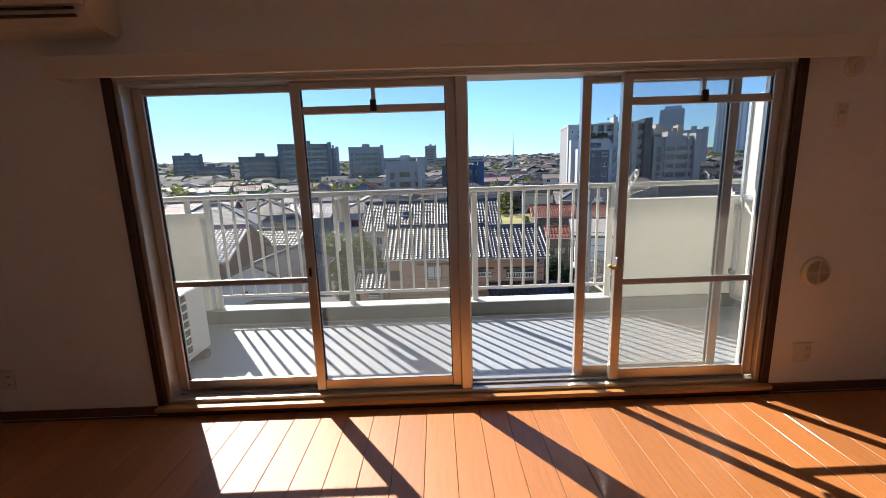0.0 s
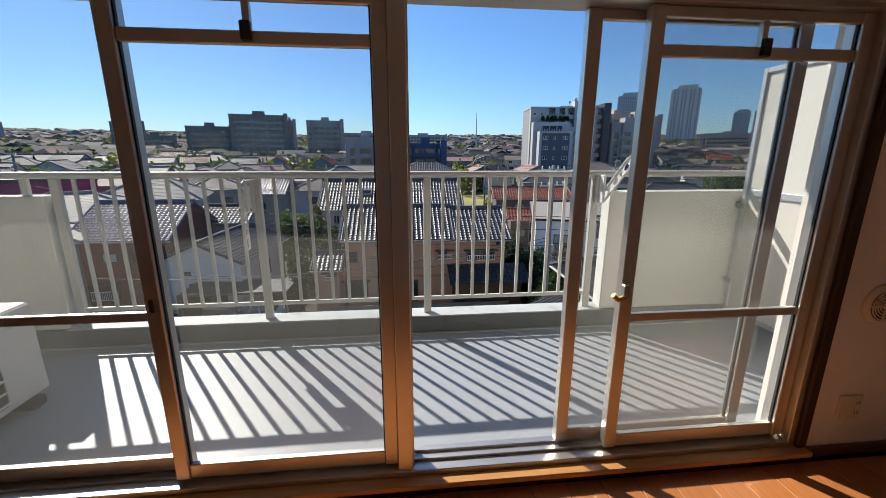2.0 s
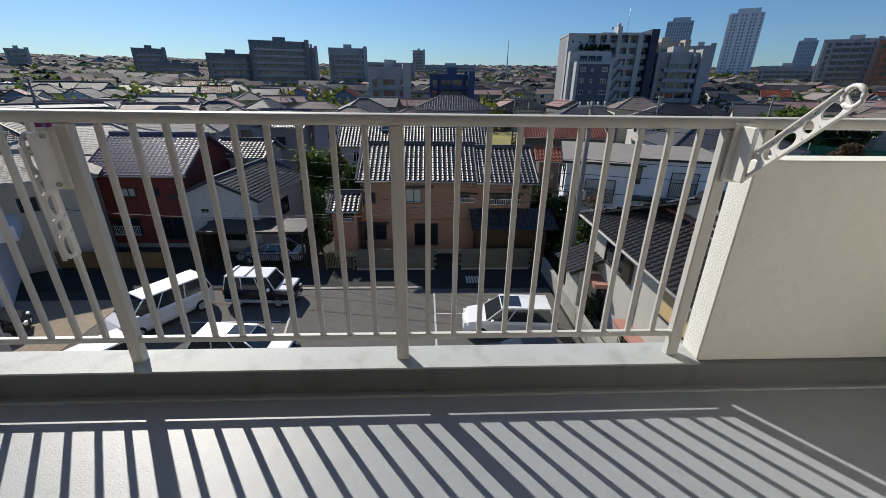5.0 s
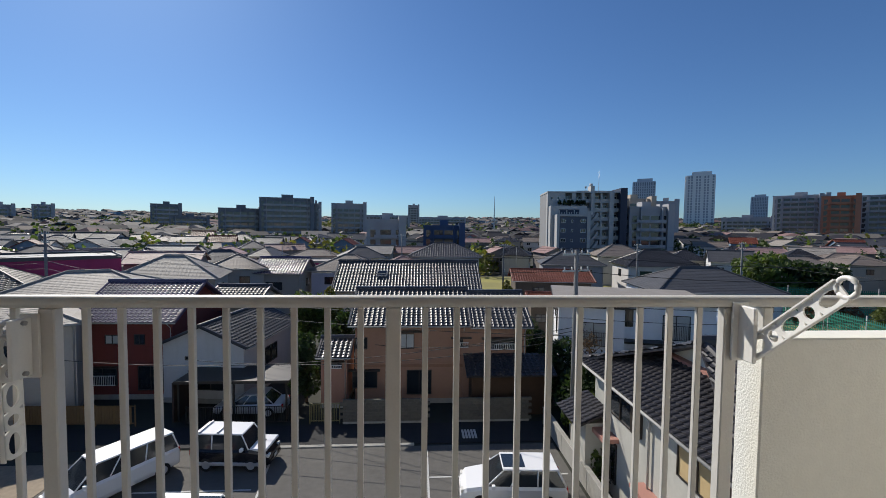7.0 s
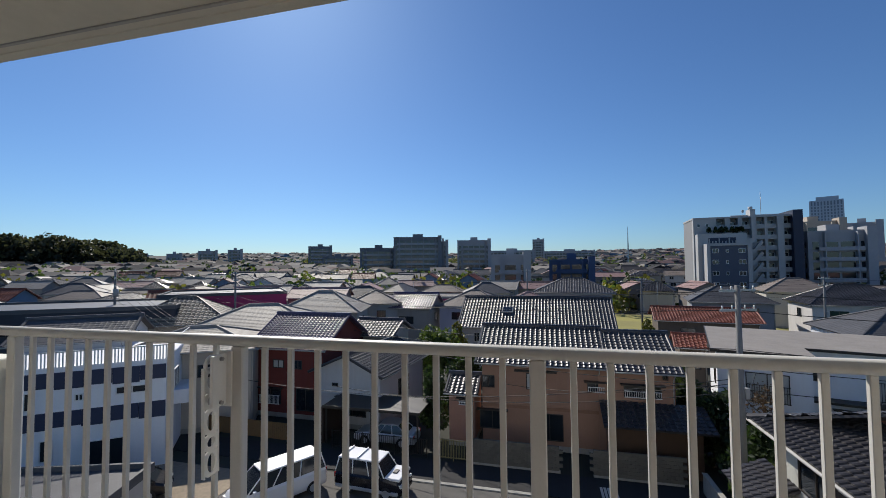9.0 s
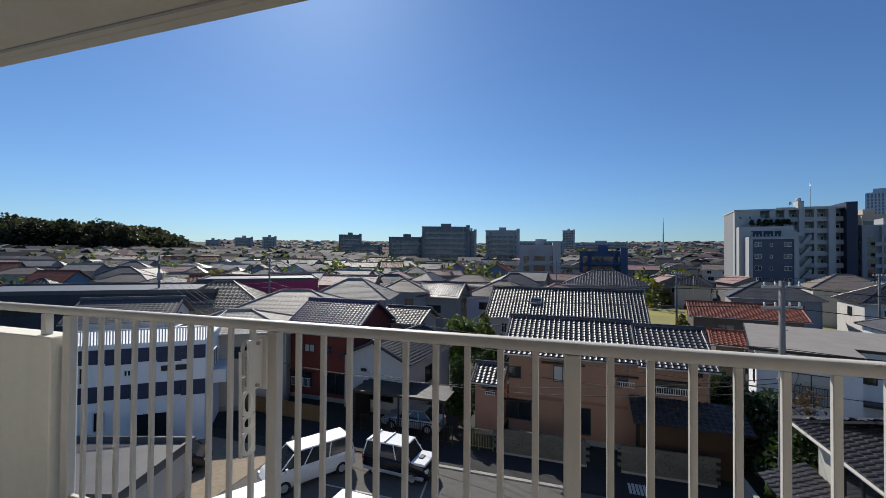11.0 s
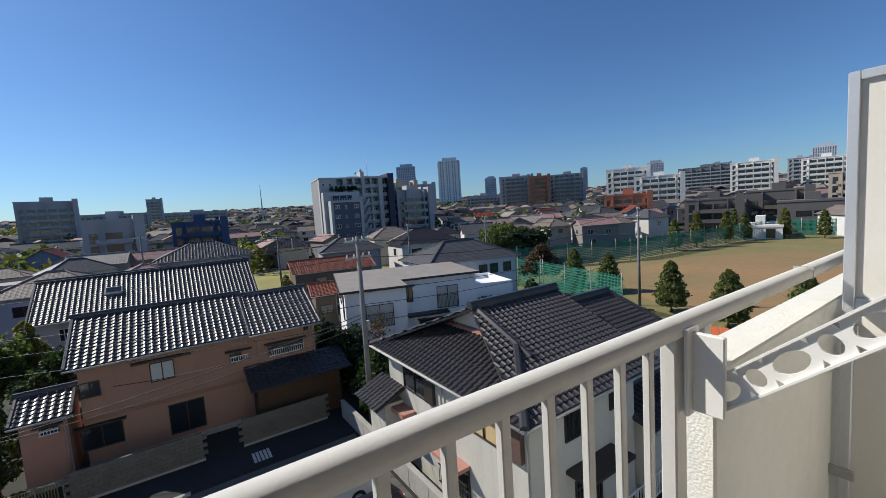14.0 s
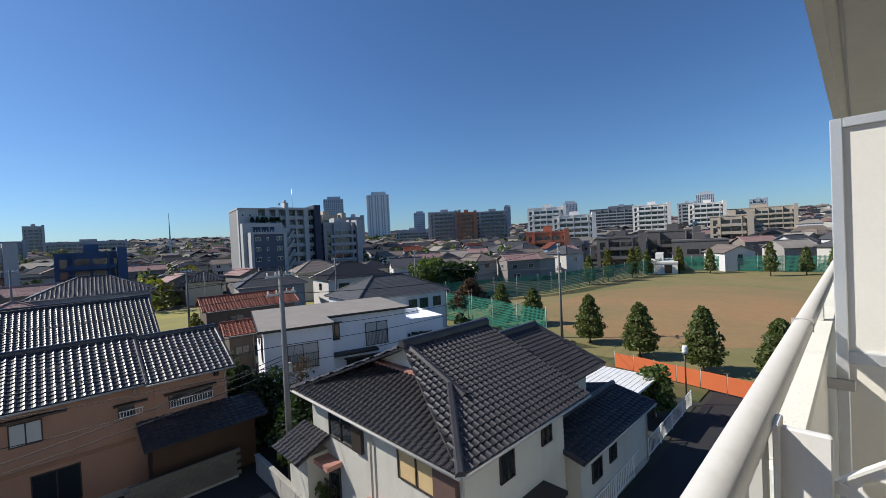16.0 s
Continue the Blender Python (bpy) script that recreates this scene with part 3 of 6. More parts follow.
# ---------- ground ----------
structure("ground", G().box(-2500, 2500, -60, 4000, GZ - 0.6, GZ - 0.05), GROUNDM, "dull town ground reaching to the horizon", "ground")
structure("road", G().box(-70, 9.6, 22.35, 24.75, GZ - 0.05, GZ), ROADSHADE, "narrow shaded asphalt lane before the houses", "road")
structure("road_side", G().box(8.6, 36, 6.0, 9.0, GZ - 0.05, GZ), ROADSHADE, "narrow asphalt lane beside the tiled house", "road")
structure("parking_lot", G().box(-16.5, 8.0, 1.7, 22.1, GZ - 0.05, GZ), ASPHALT, "grey asphalt parking lot with white bay lines", "parking lot")
structure("vacant_plot", G().box(-23, -16.5, 9, 21.0, GZ - 0.05, GZ + 0.02), DIRT, "dry bare plot beside the parking lot", "plot")
structure("lot_kerb", G().box(-7.6, 0.2, 22.1, 22.35, GZ - 0.05, GZ + 0.06, c=0.01), CONC, "low pale concrete kerb at the lot entrance", "kerb")
lines = G()
for x0, y0, x1, y1 in ((-7.3, 22.0, -6.4, 15.5), (0.9, 21.6, 0.9, 11), (-16, 13.0, -12.1, 20.6), (-13.0, 11.0, -10.6, 15.4), (-12.4, 18.6, -7.2, 18.6), (-11.5, 22.0, -7.4, 22.0), (0.9, 16.0, 7.8, 16.0), (0.9, 19.2, 7.8, 19.2)):
    d = Vector((x1 - x0, y1 - y0, 0))
    lines.box(0, d.length, -0.05, 0.05, GZ + 0.001, GZ + 0.006, Matrix.Translation((x0, y0, 0)) @ Matrix.Rotation(math.atan2(d.y, d.x), 4, "Z"))
structure("bay_lines", lines, LINE, "worn white parking bay lines", "bay line")
gr = thing("drain_grating", pose(3.4, 23.3, GZ), "pale slotted drain cover on the dark lane", "drain cover")
for i in range(5):
    part("bar", G().box(-0.42 + i * 0.18, -0.29 + i * 0.18, -0.5, 0.5, 0.001, 0.02), LINE, gr)
structure("ball_field", G().box(39, 135, -30, 50, GZ - 0.05, GZ - 0.004), FIELDGRASS, "worn green-brown grass ball field", "field")
ell = [(72 + 27 * math.cos(a), 20 + 21 * math.sin(a)) for a in (2 * math.pi * i / 60 for i in range(60))]
ell = [(x + 2.2 * noise.noise(Vector((x * 0.11, y * 0.11, 3))), y + 2.2 * noise.noise(Vector((x * 0.11, y * 0.11, 9)))) for x, y in ell]
structure("ball_field_soil", G().prism(ell, GZ - 0.004, GZ + 0.004), FIELDSOIL, "bare reddish soil infield of the ball field", "field")
structure("park_verge", G().box(32.6, 39, 9.4, 52, GZ - 0.05, GZ + 0.03), PARKGRASS, "rough grass and leaf litter along the park edge", "verge")
structure("dry_lawn", G().box(-6, 62, 78, 104, GZ - 0.05, GZ + 0.02), YELLOWGRASS, "yellow dry lawn behind the houses", "lawn")

# ---------- roofs and houses ----------
ROOF = {"grey": ((0.05, 0.05, 0.06), 0.42), "purple": ((0.085, 0.065, 0.12), 0.3), "dark": ((0.040, 0.038, 0.042), 0.38), "silver": ((0.045, 0.045, 0.055), 0.4),
        "red": ((0.20, 0.065, 0.042), 0.5), "slate": ((0.085, 0.085, 0.09), 0.55), "brown": ((0.20, 0.165, 0.14), 0.6), "beige": ((0.30, 0.27, 0.235), 0.6),
        "mottled": ((0.19, 0.17, 0.14), 0.5), "pinkish": ((0.33, 0.21, 0.19), 0.6), "tin": ((0.10, 0.10, 0.105), 0.5)}
ROOFM = {k: mat("roof_" + k, c, r, 0.75 if k == "mottled" else 0.22, 4.0 if k == "mottled" else 1.0, 0.1, 30, spec=0.38 if k in ("purple", "silver", "grey", "dark") else 0.2, island=0.25, objrand=0.2) for k, (c, r) in ROOF.items()}


def slope(g, a, b, c, d, pitch=0.32, course=0.29, wave=0.055):
    """Tiled roof slope. a, b: eave ends; c, d: ridge ends above b and a. Rolled tiles in overlapping courses."""
    a, b, c, d = (Vector(p) for p in (a, b, c, d))
    ux = (b - a).normalized()
    up = ((c + d) / 2 - (a + b) / 2)
    up = (up - ux * up.dot(ux))
    H = up.length
    up.normalize()
    nz = ux.cross(up)
    Wd = (b - a).length
    la, lb = (d - a).dot(ux), (b - c).dot(ux)
    nc, nr = max(2, round(Wd / pitch)), max(2, round(H / course))
    prof = ((0.0, 0.15), (0.30, 0.0), (0.55, 0.35), (0.75, 1.0), (0.92, 0.7))
    cols = [((i + p) * Wd / nc, h) for i in range(nc) for p, h in prof] + [(Wd, 0.15)]
    vs, fs = [], []
    for r in range(nr):
        v0, v1 = r * H / nr, (r + 1) * H / nr
        lo, hi = max(0, la) * v0 / H, Wd - max(0, lb) * v0 / H
        base = len(vs)
        kept = [(u, h) for u, h in cols if lo - 1e-6 <= u <= hi + 1e-6]
        if len(kept) < 2:
            continue
        top_lift = 0.06 if wave > 0.02 else 0.025
        for v, lift in ((v0 - 0.02, 0.0), (v0 - 0.02, top_lift), (v1 + 0.01, 0.012)):
            vs += [a + ux * u + up * v + nz * (lift + h * wave) for u, h in kept]
        m = len(kept)
        for row in (0, 1):
            fs += [(base + row * m + i, base + row * m + i + 1, base + row * m + m + i + 1, base + row * m + m + i) for i in range(m - 1)]
    g.tiles.add(vs, fs)
    g.slab([a, b, c, d] if (c - d).length > 0.02 else [a, b, c], 0.09)


def ridge(g, p, q, w=0.16, h=0.16):
    """Ridge of stacked cap tiles from p to q."""
    p, q = Vector(p), Vector(q)
    n = max(2, int((q - p).length / 0.45))
    d = (q - p) / n
    rot = d.to_track_quat("X", "Z").to_matrix().to_4x4()
    for i in range(n):
        m = Matrix.Translation(p + d * i) @ rot
        L = d.length
        prof = [(-w, -0.05), (-w * 0.9, h * 0.5), (-w * 0.45, h * 1.0), (w * 0.45, h * 1.0), (w * 0.9, h * 0.5), (w, -0.05)]
        vs = [m @ Vector((x, y, z * (1.06 if x else 1))) for x in (0, L) for y, z in prof]
        g.add(vs, [(i2, i2 + 1, 7 + i2, 6 + i2)[::-1] for i2 in range(5)] + [tuple(range(6)), tuple(range(11, 5, -1))])


def window(parent, m, w, h, frame_m, pane_m, style=""):
    """Window set on a wall: m has its middle, x along the wall and y into it."""
    fr = G()
    t = 0.05
    for x0, x1, z0, z1 in ((-w / 2 - t, -w / 2, -h / 2 - t, h / 2 + t), (w / 2, w / 2 + t, -h / 2 - t, h / 2 + t), (-w / 2, w / 2, h / 2, h / 2 + t), (-w / 2, w / 2, -h / 2 - t, -h / 2), (-0.025, 0.025, -h / 2, h / 2)):
        fr.box(x0, x1, -0.07, 0.04, z0, z1, m)
    wi = part("window", fr, frame_m, parent)
    part("pane", G().box(-w / 2, w / 2, -0.02, 0.03, -h / 2, h / 2, m), pane_m, wi)
    if style in ("hood", "shutter", "bars"):
        part("hood", G().box(-w / 2 - 0.25, w / 2 + 0.25, -0.35, 0.0, h / 2 + 0.10, h / 2 + 0.17, m), DARKFRAME, wi)
    if style == "shutter":
        part("shutter_box", G().box(w / 2 + 0.08, w / 2 + 0.75, -0.16, 0.0, -h / 2, h / 2, m), DARKFRAME, wi)
    if style in ("bars", "rail"):
        b = G().box(-w / 2 - 0.05, w / 2 + 0.05, -0.26, -0.22, -h / 2, -h / 2 + 0.04, m).box(-w / 2 - 0.05, w / 2 + 0.05, -0.26, -0.22, h * 0.1, h * 0.1 + 0.04, m)
        k = int(w / 0.12)
        for i in range(k + 1):
            x = -w / 2 + w * i / k
            b.box(x - 0.012, x + 0.012, -0.25, -0.23, -h / 2, h * 0.1, m)
        part("window_rail", b, WHITEFRAME if style == "bars" else DARKFRAME, wi)
    return wi


FACES = {"f": lambda u, z, w, d: Matrix.Translation((u, -d / 2, z)), "r": lambda u, z, w, d: Matrix.Translation((w / 2, u, z)) @ Matrix.Rotation(radians(90), 4, "Z"),
         "l": lambda u, z, w, d: Matrix.Translation((-w / 2, -u, z)) @ Matrix.Rotation(radians(-90), 4, "Z"), "b": lambda u, z, w, d: Matrix.Translation((-u, d / 2, z)) @ Matrix.Rotation(radians(180), 4, "Z")}


def wall_mat(c, rough=0.85):
    c = tuple(v * 0.84 for v in c)
    return mat("house_wall_%d_%d_%d" % tuple(int(v * 100) for v in c), c, rough, 0.07, 0.8, 0.2, 25, stain=0.22)


def house(label, cx, cy, rot, w, d, eave, top, kind, wall, roof, wins=(), over=0.5, pitch=0.34, name="house", frame_m=None, group=""):
    """House whose ridge runs along its own x; heights above the street."""
    frame_m = frame_m or DARKFRAME
    h = thing(name, pose(cx, cy, GZ, 0, 0, rot), label, "house", group)
    ww, wd = w - 2 * over, d - 2 * over
    wm = wall_mat(wall)
    g = G().box(-ww / 2, ww / 2, -wd / 2, wd / 2, 0, eave + 0.05)
    rise = top - eave
    if kind == "gable":
        zt = top - rise * over / (d / 2) * 0.0 - 0.08
        for s in (-1, 1):
            x0, x1 = sorted((s * ww / 2, s * (ww / 2 - 0.15)))
            vs = [(x, y, z) for x in (x0, x1) for y, z in ((-wd / 2, eave + 0.05), (wd / 2, eave + 0.05), (wd / 2, eave + rise * over / (d / 2) - 0.1), (0, zt), (-wd / 2, eave + rise * over / (d / 2) - 0.1))]
            g.add(vs, [(4, 3, 2, 1, 0), (5, 6, 7, 8, 9)] + [(i, (i + 1) % 5, 5 + (i + 1) % 5, 5 + i) for i in range(5)])
    part("wall", g, wm, h)
    part("footing", G().box(-ww / 2 - 0.02, ww / 2 + 0.02, -wd / 2 - 0.02, wd / 2 + 0.02, 0, 0.35), CONC, h)
    r = G()
    rg = G()
    W, D = w / 2, d / 2
    wv = 0.055 if roof in ("grey", "purple", "dark", "silver", "red", "mottled") else 0.01
    if kind == "gable":
        slope(r, (-W, -D, eave), (W, -D, eave), (W, 0, top), (-W, 0, top), pitch, 0.29, wv)
        slope(r, (W, D, eave), (-W, D, eave), (-W, 0, top), (W, 0, top), pitch, 0.29, wv)
        ridge(rg, (-W - 0.05, 0, top + 0.03), (W + 0.05, 0, top + 0.03))
        for s in (-1, 1):
            for e in (-1, 1):
                ridge(rg, (s * (W - 0.08), e * D, eave + 0.02), (s * (W - 0.08), 0, top + 0.02), 0.10, 0.09)
    elif kind == "hip":
        k = min(W - 0.01, D)
        A, B, C, E = (-W, -D, eave), (W, -D, eave), (W, D, eave), (-W, D, eave)
        P, Q = (-(W - k), 0, top), (W - k, 0, top)
        slope(r, A, B, Q, P, pitch, 0.29, wv)
        slope(r, C, E, P, Q, pitch, 0.29, wv)
        slope(r, B, C, Q, Q, pitch, 0.29, wv)
        slope(r, E, A, P, P, pitch, 0.29, wv)
        ridge(rg, P, Q)
        for a, b in ((A, P), (B, Q), (C, Q), (E, P)):
            ridge(rg, a, b, 0.12, 0.12)
    else:
        r.box(-W, W, -D, D, eave, eave + 0.18).box(-W, W, -D, -D + 0.15, eave + 0.18, eave + 0.42).box(-W, W, D - 0.15, D, eave + 0.18, eave + 0.42)
        r.box(-W, -W + 0.15, -D + 0.15, D - 0.15, eave + 0.18, eave + 0.42).box(W - 0.15, W, -D + 0.15, D - 0.15, eave + 0.18, eave + 0.42)
    ro = part("roof", r, ROOFM[roof], h)
    if rg.v:
        tagged(part("ridge_tiles", rg, ROOFM[roof], ro), kind="stuff")
        gu = G().tube([(-W, -D - 0.05, eave - 0.06), (W, -D - 0.05, eave - 0.06)], 0.055, 6)
        part("gutter", gu, PIPE, h)
        part("downpipe", G().tube([(ww / 2 - 0.1, -D - 0.05, eave - 0.06), (ww / 2 - 0.1, -wd / 2 - 0.06, eave - 0.5), (ww / 2 - 0.1, -wd / 2 - 0.06, 0.1)], 0.035, 6), PIPE, h)
    for face, u, z, a, b, *st in wins:
        style = st[0] if st else ""
        window(h, FACES[face](u, z, ww, wd), a, b, frame_m, BLINDGLASS if style == "blind" else DARKGLASS, style)
    return h


# the brown-stuccoed house across the lane
TAN = (0.42, 0.24, 0.16)
th = house("brown stuccoed two-storey house with grey rolled-tile roof", -0.1, 31.0, -0.5, 8.4, 7.6, 5.5, 7.42, "gable", TAN, "silver",
           [("f", -3.35, 4.2, 0.75, 0.7), ("f", -0.3, 4.35, 1.0, 0.95, "blind"), ("f", 3.45, 4.2, 0.9, 0.5, "bars"), ("f", -3.1, 1.7, 1.6, 1.1, "hood"), ("f", 0.6, 1.5, 1.6, 1.6)], over=0.45)
part("hood_beam", G().box(-1.6, 1.1, -3.62, -3.35, 4.98, 5.08), DARKFRAME, th)
part("trim_band", G().box(-3.8, 3.8, -3.40, -3.35, 2.55, 2.75), mat("brown_band", (0.28, 0.15, 0.09), 0.8), th)
th2 = house("brown stuccoed house wing with grey rolled-tile roof", 6.1, 30.7, -0.5, 4.3, 7.4, 5.42, 7.25, "gable", TAN, "grey",
            [("f", -0.1, 4.15, 2.0, 0.62, "bars"), ("f", 1.2, 5.1, 0.2, 0.2), ("f", -0.6, 1.6, 1.6, 0.9, "bars")], over=0.42)
part("wall", G().box(-2.6, -1.72, -3.2, 3.2, 0, 5.4), wall_mat(TAN), th2)
pent = G()
slope(pent, (-2.6, -5.6, 2.75), (3.2, -5.6, 2.75), (3.2, -3.3, 3.5), (-2.6, -3.3, 3.5))
part("porch_roof", pent, ROOFM["dark"], th2, "dark pent roof over the entrance")
# porch boards carry the shade under the pent roof in their dark brown
part("porch_wall", G().box(-2.2, 2.6, -5.0, -3.3, 0, 2.75), mat("porch_boards", (0.055, 0.028, 0.014), 0.7, 0.2, 3), th2, "brown boarded porch wall")
an = house("small tiled annex with pinkish wall beside the brown house", -5.2, 28.6, 0, 2.3, 3.6, 3.5, 4.35, "gable", (0.45, 0.24, 0.17), "silver", [("f", 0.2, 2.9, 0.6, 0.3, "bars")], over=0.3)
house("pale house with a broad grey tiled roof", -0.75, 47.0, -0.7, 15.9, 9.2, 5.5, 8.3, "gable", (0.62, 0.63, 0.66), "grey",
      [("f", -5.9, 4.4, 0.55, 0.9), ("f", -5.0, 4.4, 0.55, 0.9), ("l", 0, 4.4, 1.0, 1.0)], pitch=0.34, frame_m=WHITEFRAME)
skyl = thing("roof_skylight", pose(-3.6, 44.9, GZ + 7.05, 31, 0, 0), "small dark skylight set in the tiled roof", "skylight")
part("frame", G().box(-0.6, 0.6, -0.45, 0.45, -0.05, 0.16, c=0.02), PIPE, skyl)
part("pane", G().box(-0.5, 0.5, -0.36, 0.36, 0.155, 0.168), DARKGLASS, skyl)
house("house with blue-grey hipped tile roof beyond gardens", 5.0, 72.0, -4, 12.5, 9.5, 7.5, 9.6, "hip", (0.42, 0.43, 0.46), "grey", [("f", -3, 5.5, 1.5, 1.0)], pitch=0.4)
house("old house under a rust-red tiled roof", 19.4, 58.0, -7, 11.4, 7.0, 5.0, 6.35, "gable", (0.16, 0.13, 0.10), "red", [("f", -2, 3.6, 1.6, 1.0)], pitch=0.34)
house("low shed under a rust-red tiled roof", 14.2, 45.5, -10, 3.2, 5.0, 4.0, 4.9, "gable", (0.16, 0.13, 0.10), "red", [("f", 0, 2.4, 1.2, 0.8)], pitch=0.34)
house("small house with glinting blue-grey tile roof", -19.1, 61.0, -2, 7.3, 7.4, 5.7, 7.7, "gable", (0.40, 0.38, 0.34), "purple", [("f", -0.5, 3.9, 2.2, 1.0), ("r", 0, 4.2, 1.2, 1.0)], pitch=0.38)
house("red-walled house with violet-grey glazed tile roof", -19.6, 32.5, -1, 7.2, 8.0, 5.5, 7.77, "gable", (0.20, 0.045, 0.035), "purple",
      [("f", -0.9, 4.2, 0.9, 0.55, "blind"), ("f", 0.9, 4.2, 0.6, 0.6), ("f", -1.6, 1.6, 1.8, 1.1, "bars"), ("f", 1.6, 1.5, 1.6, 1.6)])
house("small outbuilding with silvery tile roof", -15.4, 38.0, -4, 4.9, 5.2, 5.5, 6.7, "gable", (0.5, 0.48, 0.45), "silver", [("f", 0, 3.9, 1.2, 0.9)])
house("white-gabled house with dark grey tile roof", -13.7, 32.0, 84, 8.6, 6.4, 3.95, 5.35, "gable", (0.6, 0.6, 0.6), "dark",
      [("l", -1.0, 3.1, 0.4, 0.15), ("l", 0.5, 1.6, 2.2, 1.2, "hood"), ("f", 0, 2.4, 1.8, 1.2)], over=0.4)
house("cream house with dull grey hipped roof", -26.5, 27.5, 30, 9.5, 7.5, 5.9, 7.2, "hip", (0.55, 0.50, 0.43), "beige", [("f", -2.2, 4.4, 0.8, 0.8), ("f", 1.0, 4.4, 0.8, 0.8), ("r", 0, 4.4, 1.0, 0.9)])
house("large house with weathered grey hipped roof", -28.5, 37.5, 25, 13.0, 10.0, 6.0, 8.0, "hip", (0.48, 0.45, 0.40), "beige", [("f", -3, 4.4, 1.5, 1.0), ("f", 2, 4.4, 1.5, 1.0)], pitch=0.4)
house("old house under a mottled brown tiled roof", -39.5, 38.5, 30, 11.0, 9.0, 6.0, 8.6, "hip", (0.42, 0.36, 0.30), "mottled", [("f", -2, 4.4, 1.5, 1.0)], pitch=0.45)
house("cream house with pale banded hipped roof", -28.5, 50.0, 15, 11.0, 9.0, 6.2, 8.6, "hip", (0.52, 0.49, 0.44), "beige", [("f", 2.5, 4.6, 1.2, 1.0), ("r", 0, 4.6, 1.2, 1.2)], pitch=0.4)
house("grey-walled house with brown hipped roof", -25.5, 60.0, 20, 8.0, 8.0, 6.4, 8.2, "hip", (0.40, 0.42, 0.42), "brown", [("r", 0, 4.9, 1.2, 1.2), ("f", 1, 4.8, 1.2, 1.0)], pitch=0.4)
house("lavender-walled house with brown hipped roof", -10.3, 64.0, -2, 10.5, 9.0, 5.9, 8.0, "hip", (0.50, 0.50, 0.60), "brown", [("f", -2, 4.4, 1.6, 1.0)], pitch=0.4)
house("house with faded pinkish hipped roof", -2.2, 66.5, 6, 8.5, 8.0, 5.8, 7.6, "hip", (0.5, 0.45, 0.42), "pinkish", [("f", -2, 4.4, 1.6, 1.0)], pitch=0.4)
house("white house with slate-dark hipped roof", 31.3, 43.2, -6, 13.0, 9.0, 5.9, 8.1, "hip", (0.72, 0.73, 0.75), "slate",
      [("f", 1.0, 4.6, 1.1, 1.1), ("f", 2.6, 4.6, 1.1, 1.1), ("f", 4.6, 4.6, 1.1, 1.1), ("f", -3.5, 4.8, 1.0, 0.7), ("l", 0, 4.5, 1.0, 1.1)], over=0.4, pitch=0.45)
house("white house with dark hipped tile roof", 44.0, 73.0, -8, 13.0, 9.5, 5.9, 8.6, "hip", (0.66, 0.64, 0.62), "dark", [("f", -3, 4.4, 2.0, 1.2), ("f", 0.5, 4.6, 0.6, 1.2), ("f", 3.5, 4.4, 1.5, 1.2), ("l", 0, 4.4, 1.2, 1.2)], pitch=0.4)
house("grey house with dark hipped roof", 29.0, 75.5, -12, 11.5, 9.0, 5.9, 8.3, "hip", (0.34, 0.34, 0.35), "slate", [("f", 2.5, 4.4, 1.6, 1.3), ("f", -2, 4.4, 1.0, 1.0)], pitch=0.4)
house("cream house with stepped grey hipped roofs", 46.0, 91.0, -12, 11.0, 9.0, 6.6, 9.0, "hip", (0.55, 0.52, 0.47), "brown", [("f", 2.5, 4.8, 1.6, 1.3)], pitch=0.4)

# dark carport before the white-gabled house
sh = thing("carport", pose(-10.6, 26.9, GZ), "dark sheet-roofed carport before the white-gabled house", "carport")
part("roof", G().box(-3.9, 3.0, -1.5, 1.4, 2.45, 2.53).box(-3.9, 3.0, -1.56, -1.5, 2.38, 2.56), DARKFRAME, sh)
for x in (-3.7, -0.4, 2.8):
    part("post", G().box(x - 0.05, x + 0.05, -1.4, -1.3, 0, 2.45), DARKFRAME, sh)
    part("rafter", G().box(x - 0.04, x + 0.04, -1.45, 1.35, 2.36, 2.45), DARKFRAME, sh)
part("side_wall", G().box(-4.0, -3.9, -1.5, 1.4, 0, 2.45), mat("carport_boards", (0.06, 0.035, 0.025), 0.8, 0.2, 3), sh)

# white flat-roofed house in two staggered blocks
wh = thing("house", pose(11.3, 30.9, GZ, 0, 0, -17), "white flat-roofed house with dark-framed windows", "house")
WHM = mat("white_stucco", (0.80, 0.81, 0.83), 0.8, 0.04, 0.8, 0.2, 25, stain=0.12)
part("wall", G().box(0, 4.8, 0, 11.0, 0, 6.2), WHM, wh)
part("wall", G().box(4.8, 12.0, 3.0, 11.0, 0, 6.2), WHM, wh)
part("wall", G().box(12.0, 16.5, 4.5, 10.5, 0, 4.2).box(12.0, 16.5, 4.5, 4.65, 4.2, 4.75).box(12.0, 16.5, 10.35, 10.5, 4.2, 4.75).box(16.35, 16.5, 4.65, 10.35, 4.2, 4.75), WHM, wh)
part("roof", G().box(-0.35, 4.95, -0.35, 11.2, 6.2, 6.32).box(4.95, 12.3, 2.65, 11.2, 6.2, 6.32), ROOFM["beige"], wh, "grey-beige flat roof sheet")
part("fascia", G().box(-0.38, 4.98, -0.39, -0.35, 6.16, 6.34).box(4.95, 12.34, 2.61, 2.65, 6.16, 6.34).box(-0.39, -0.35, -0.35, 11.2, 6.16, 6.34), DARKFRAME, wh, "thin dark roof edge")
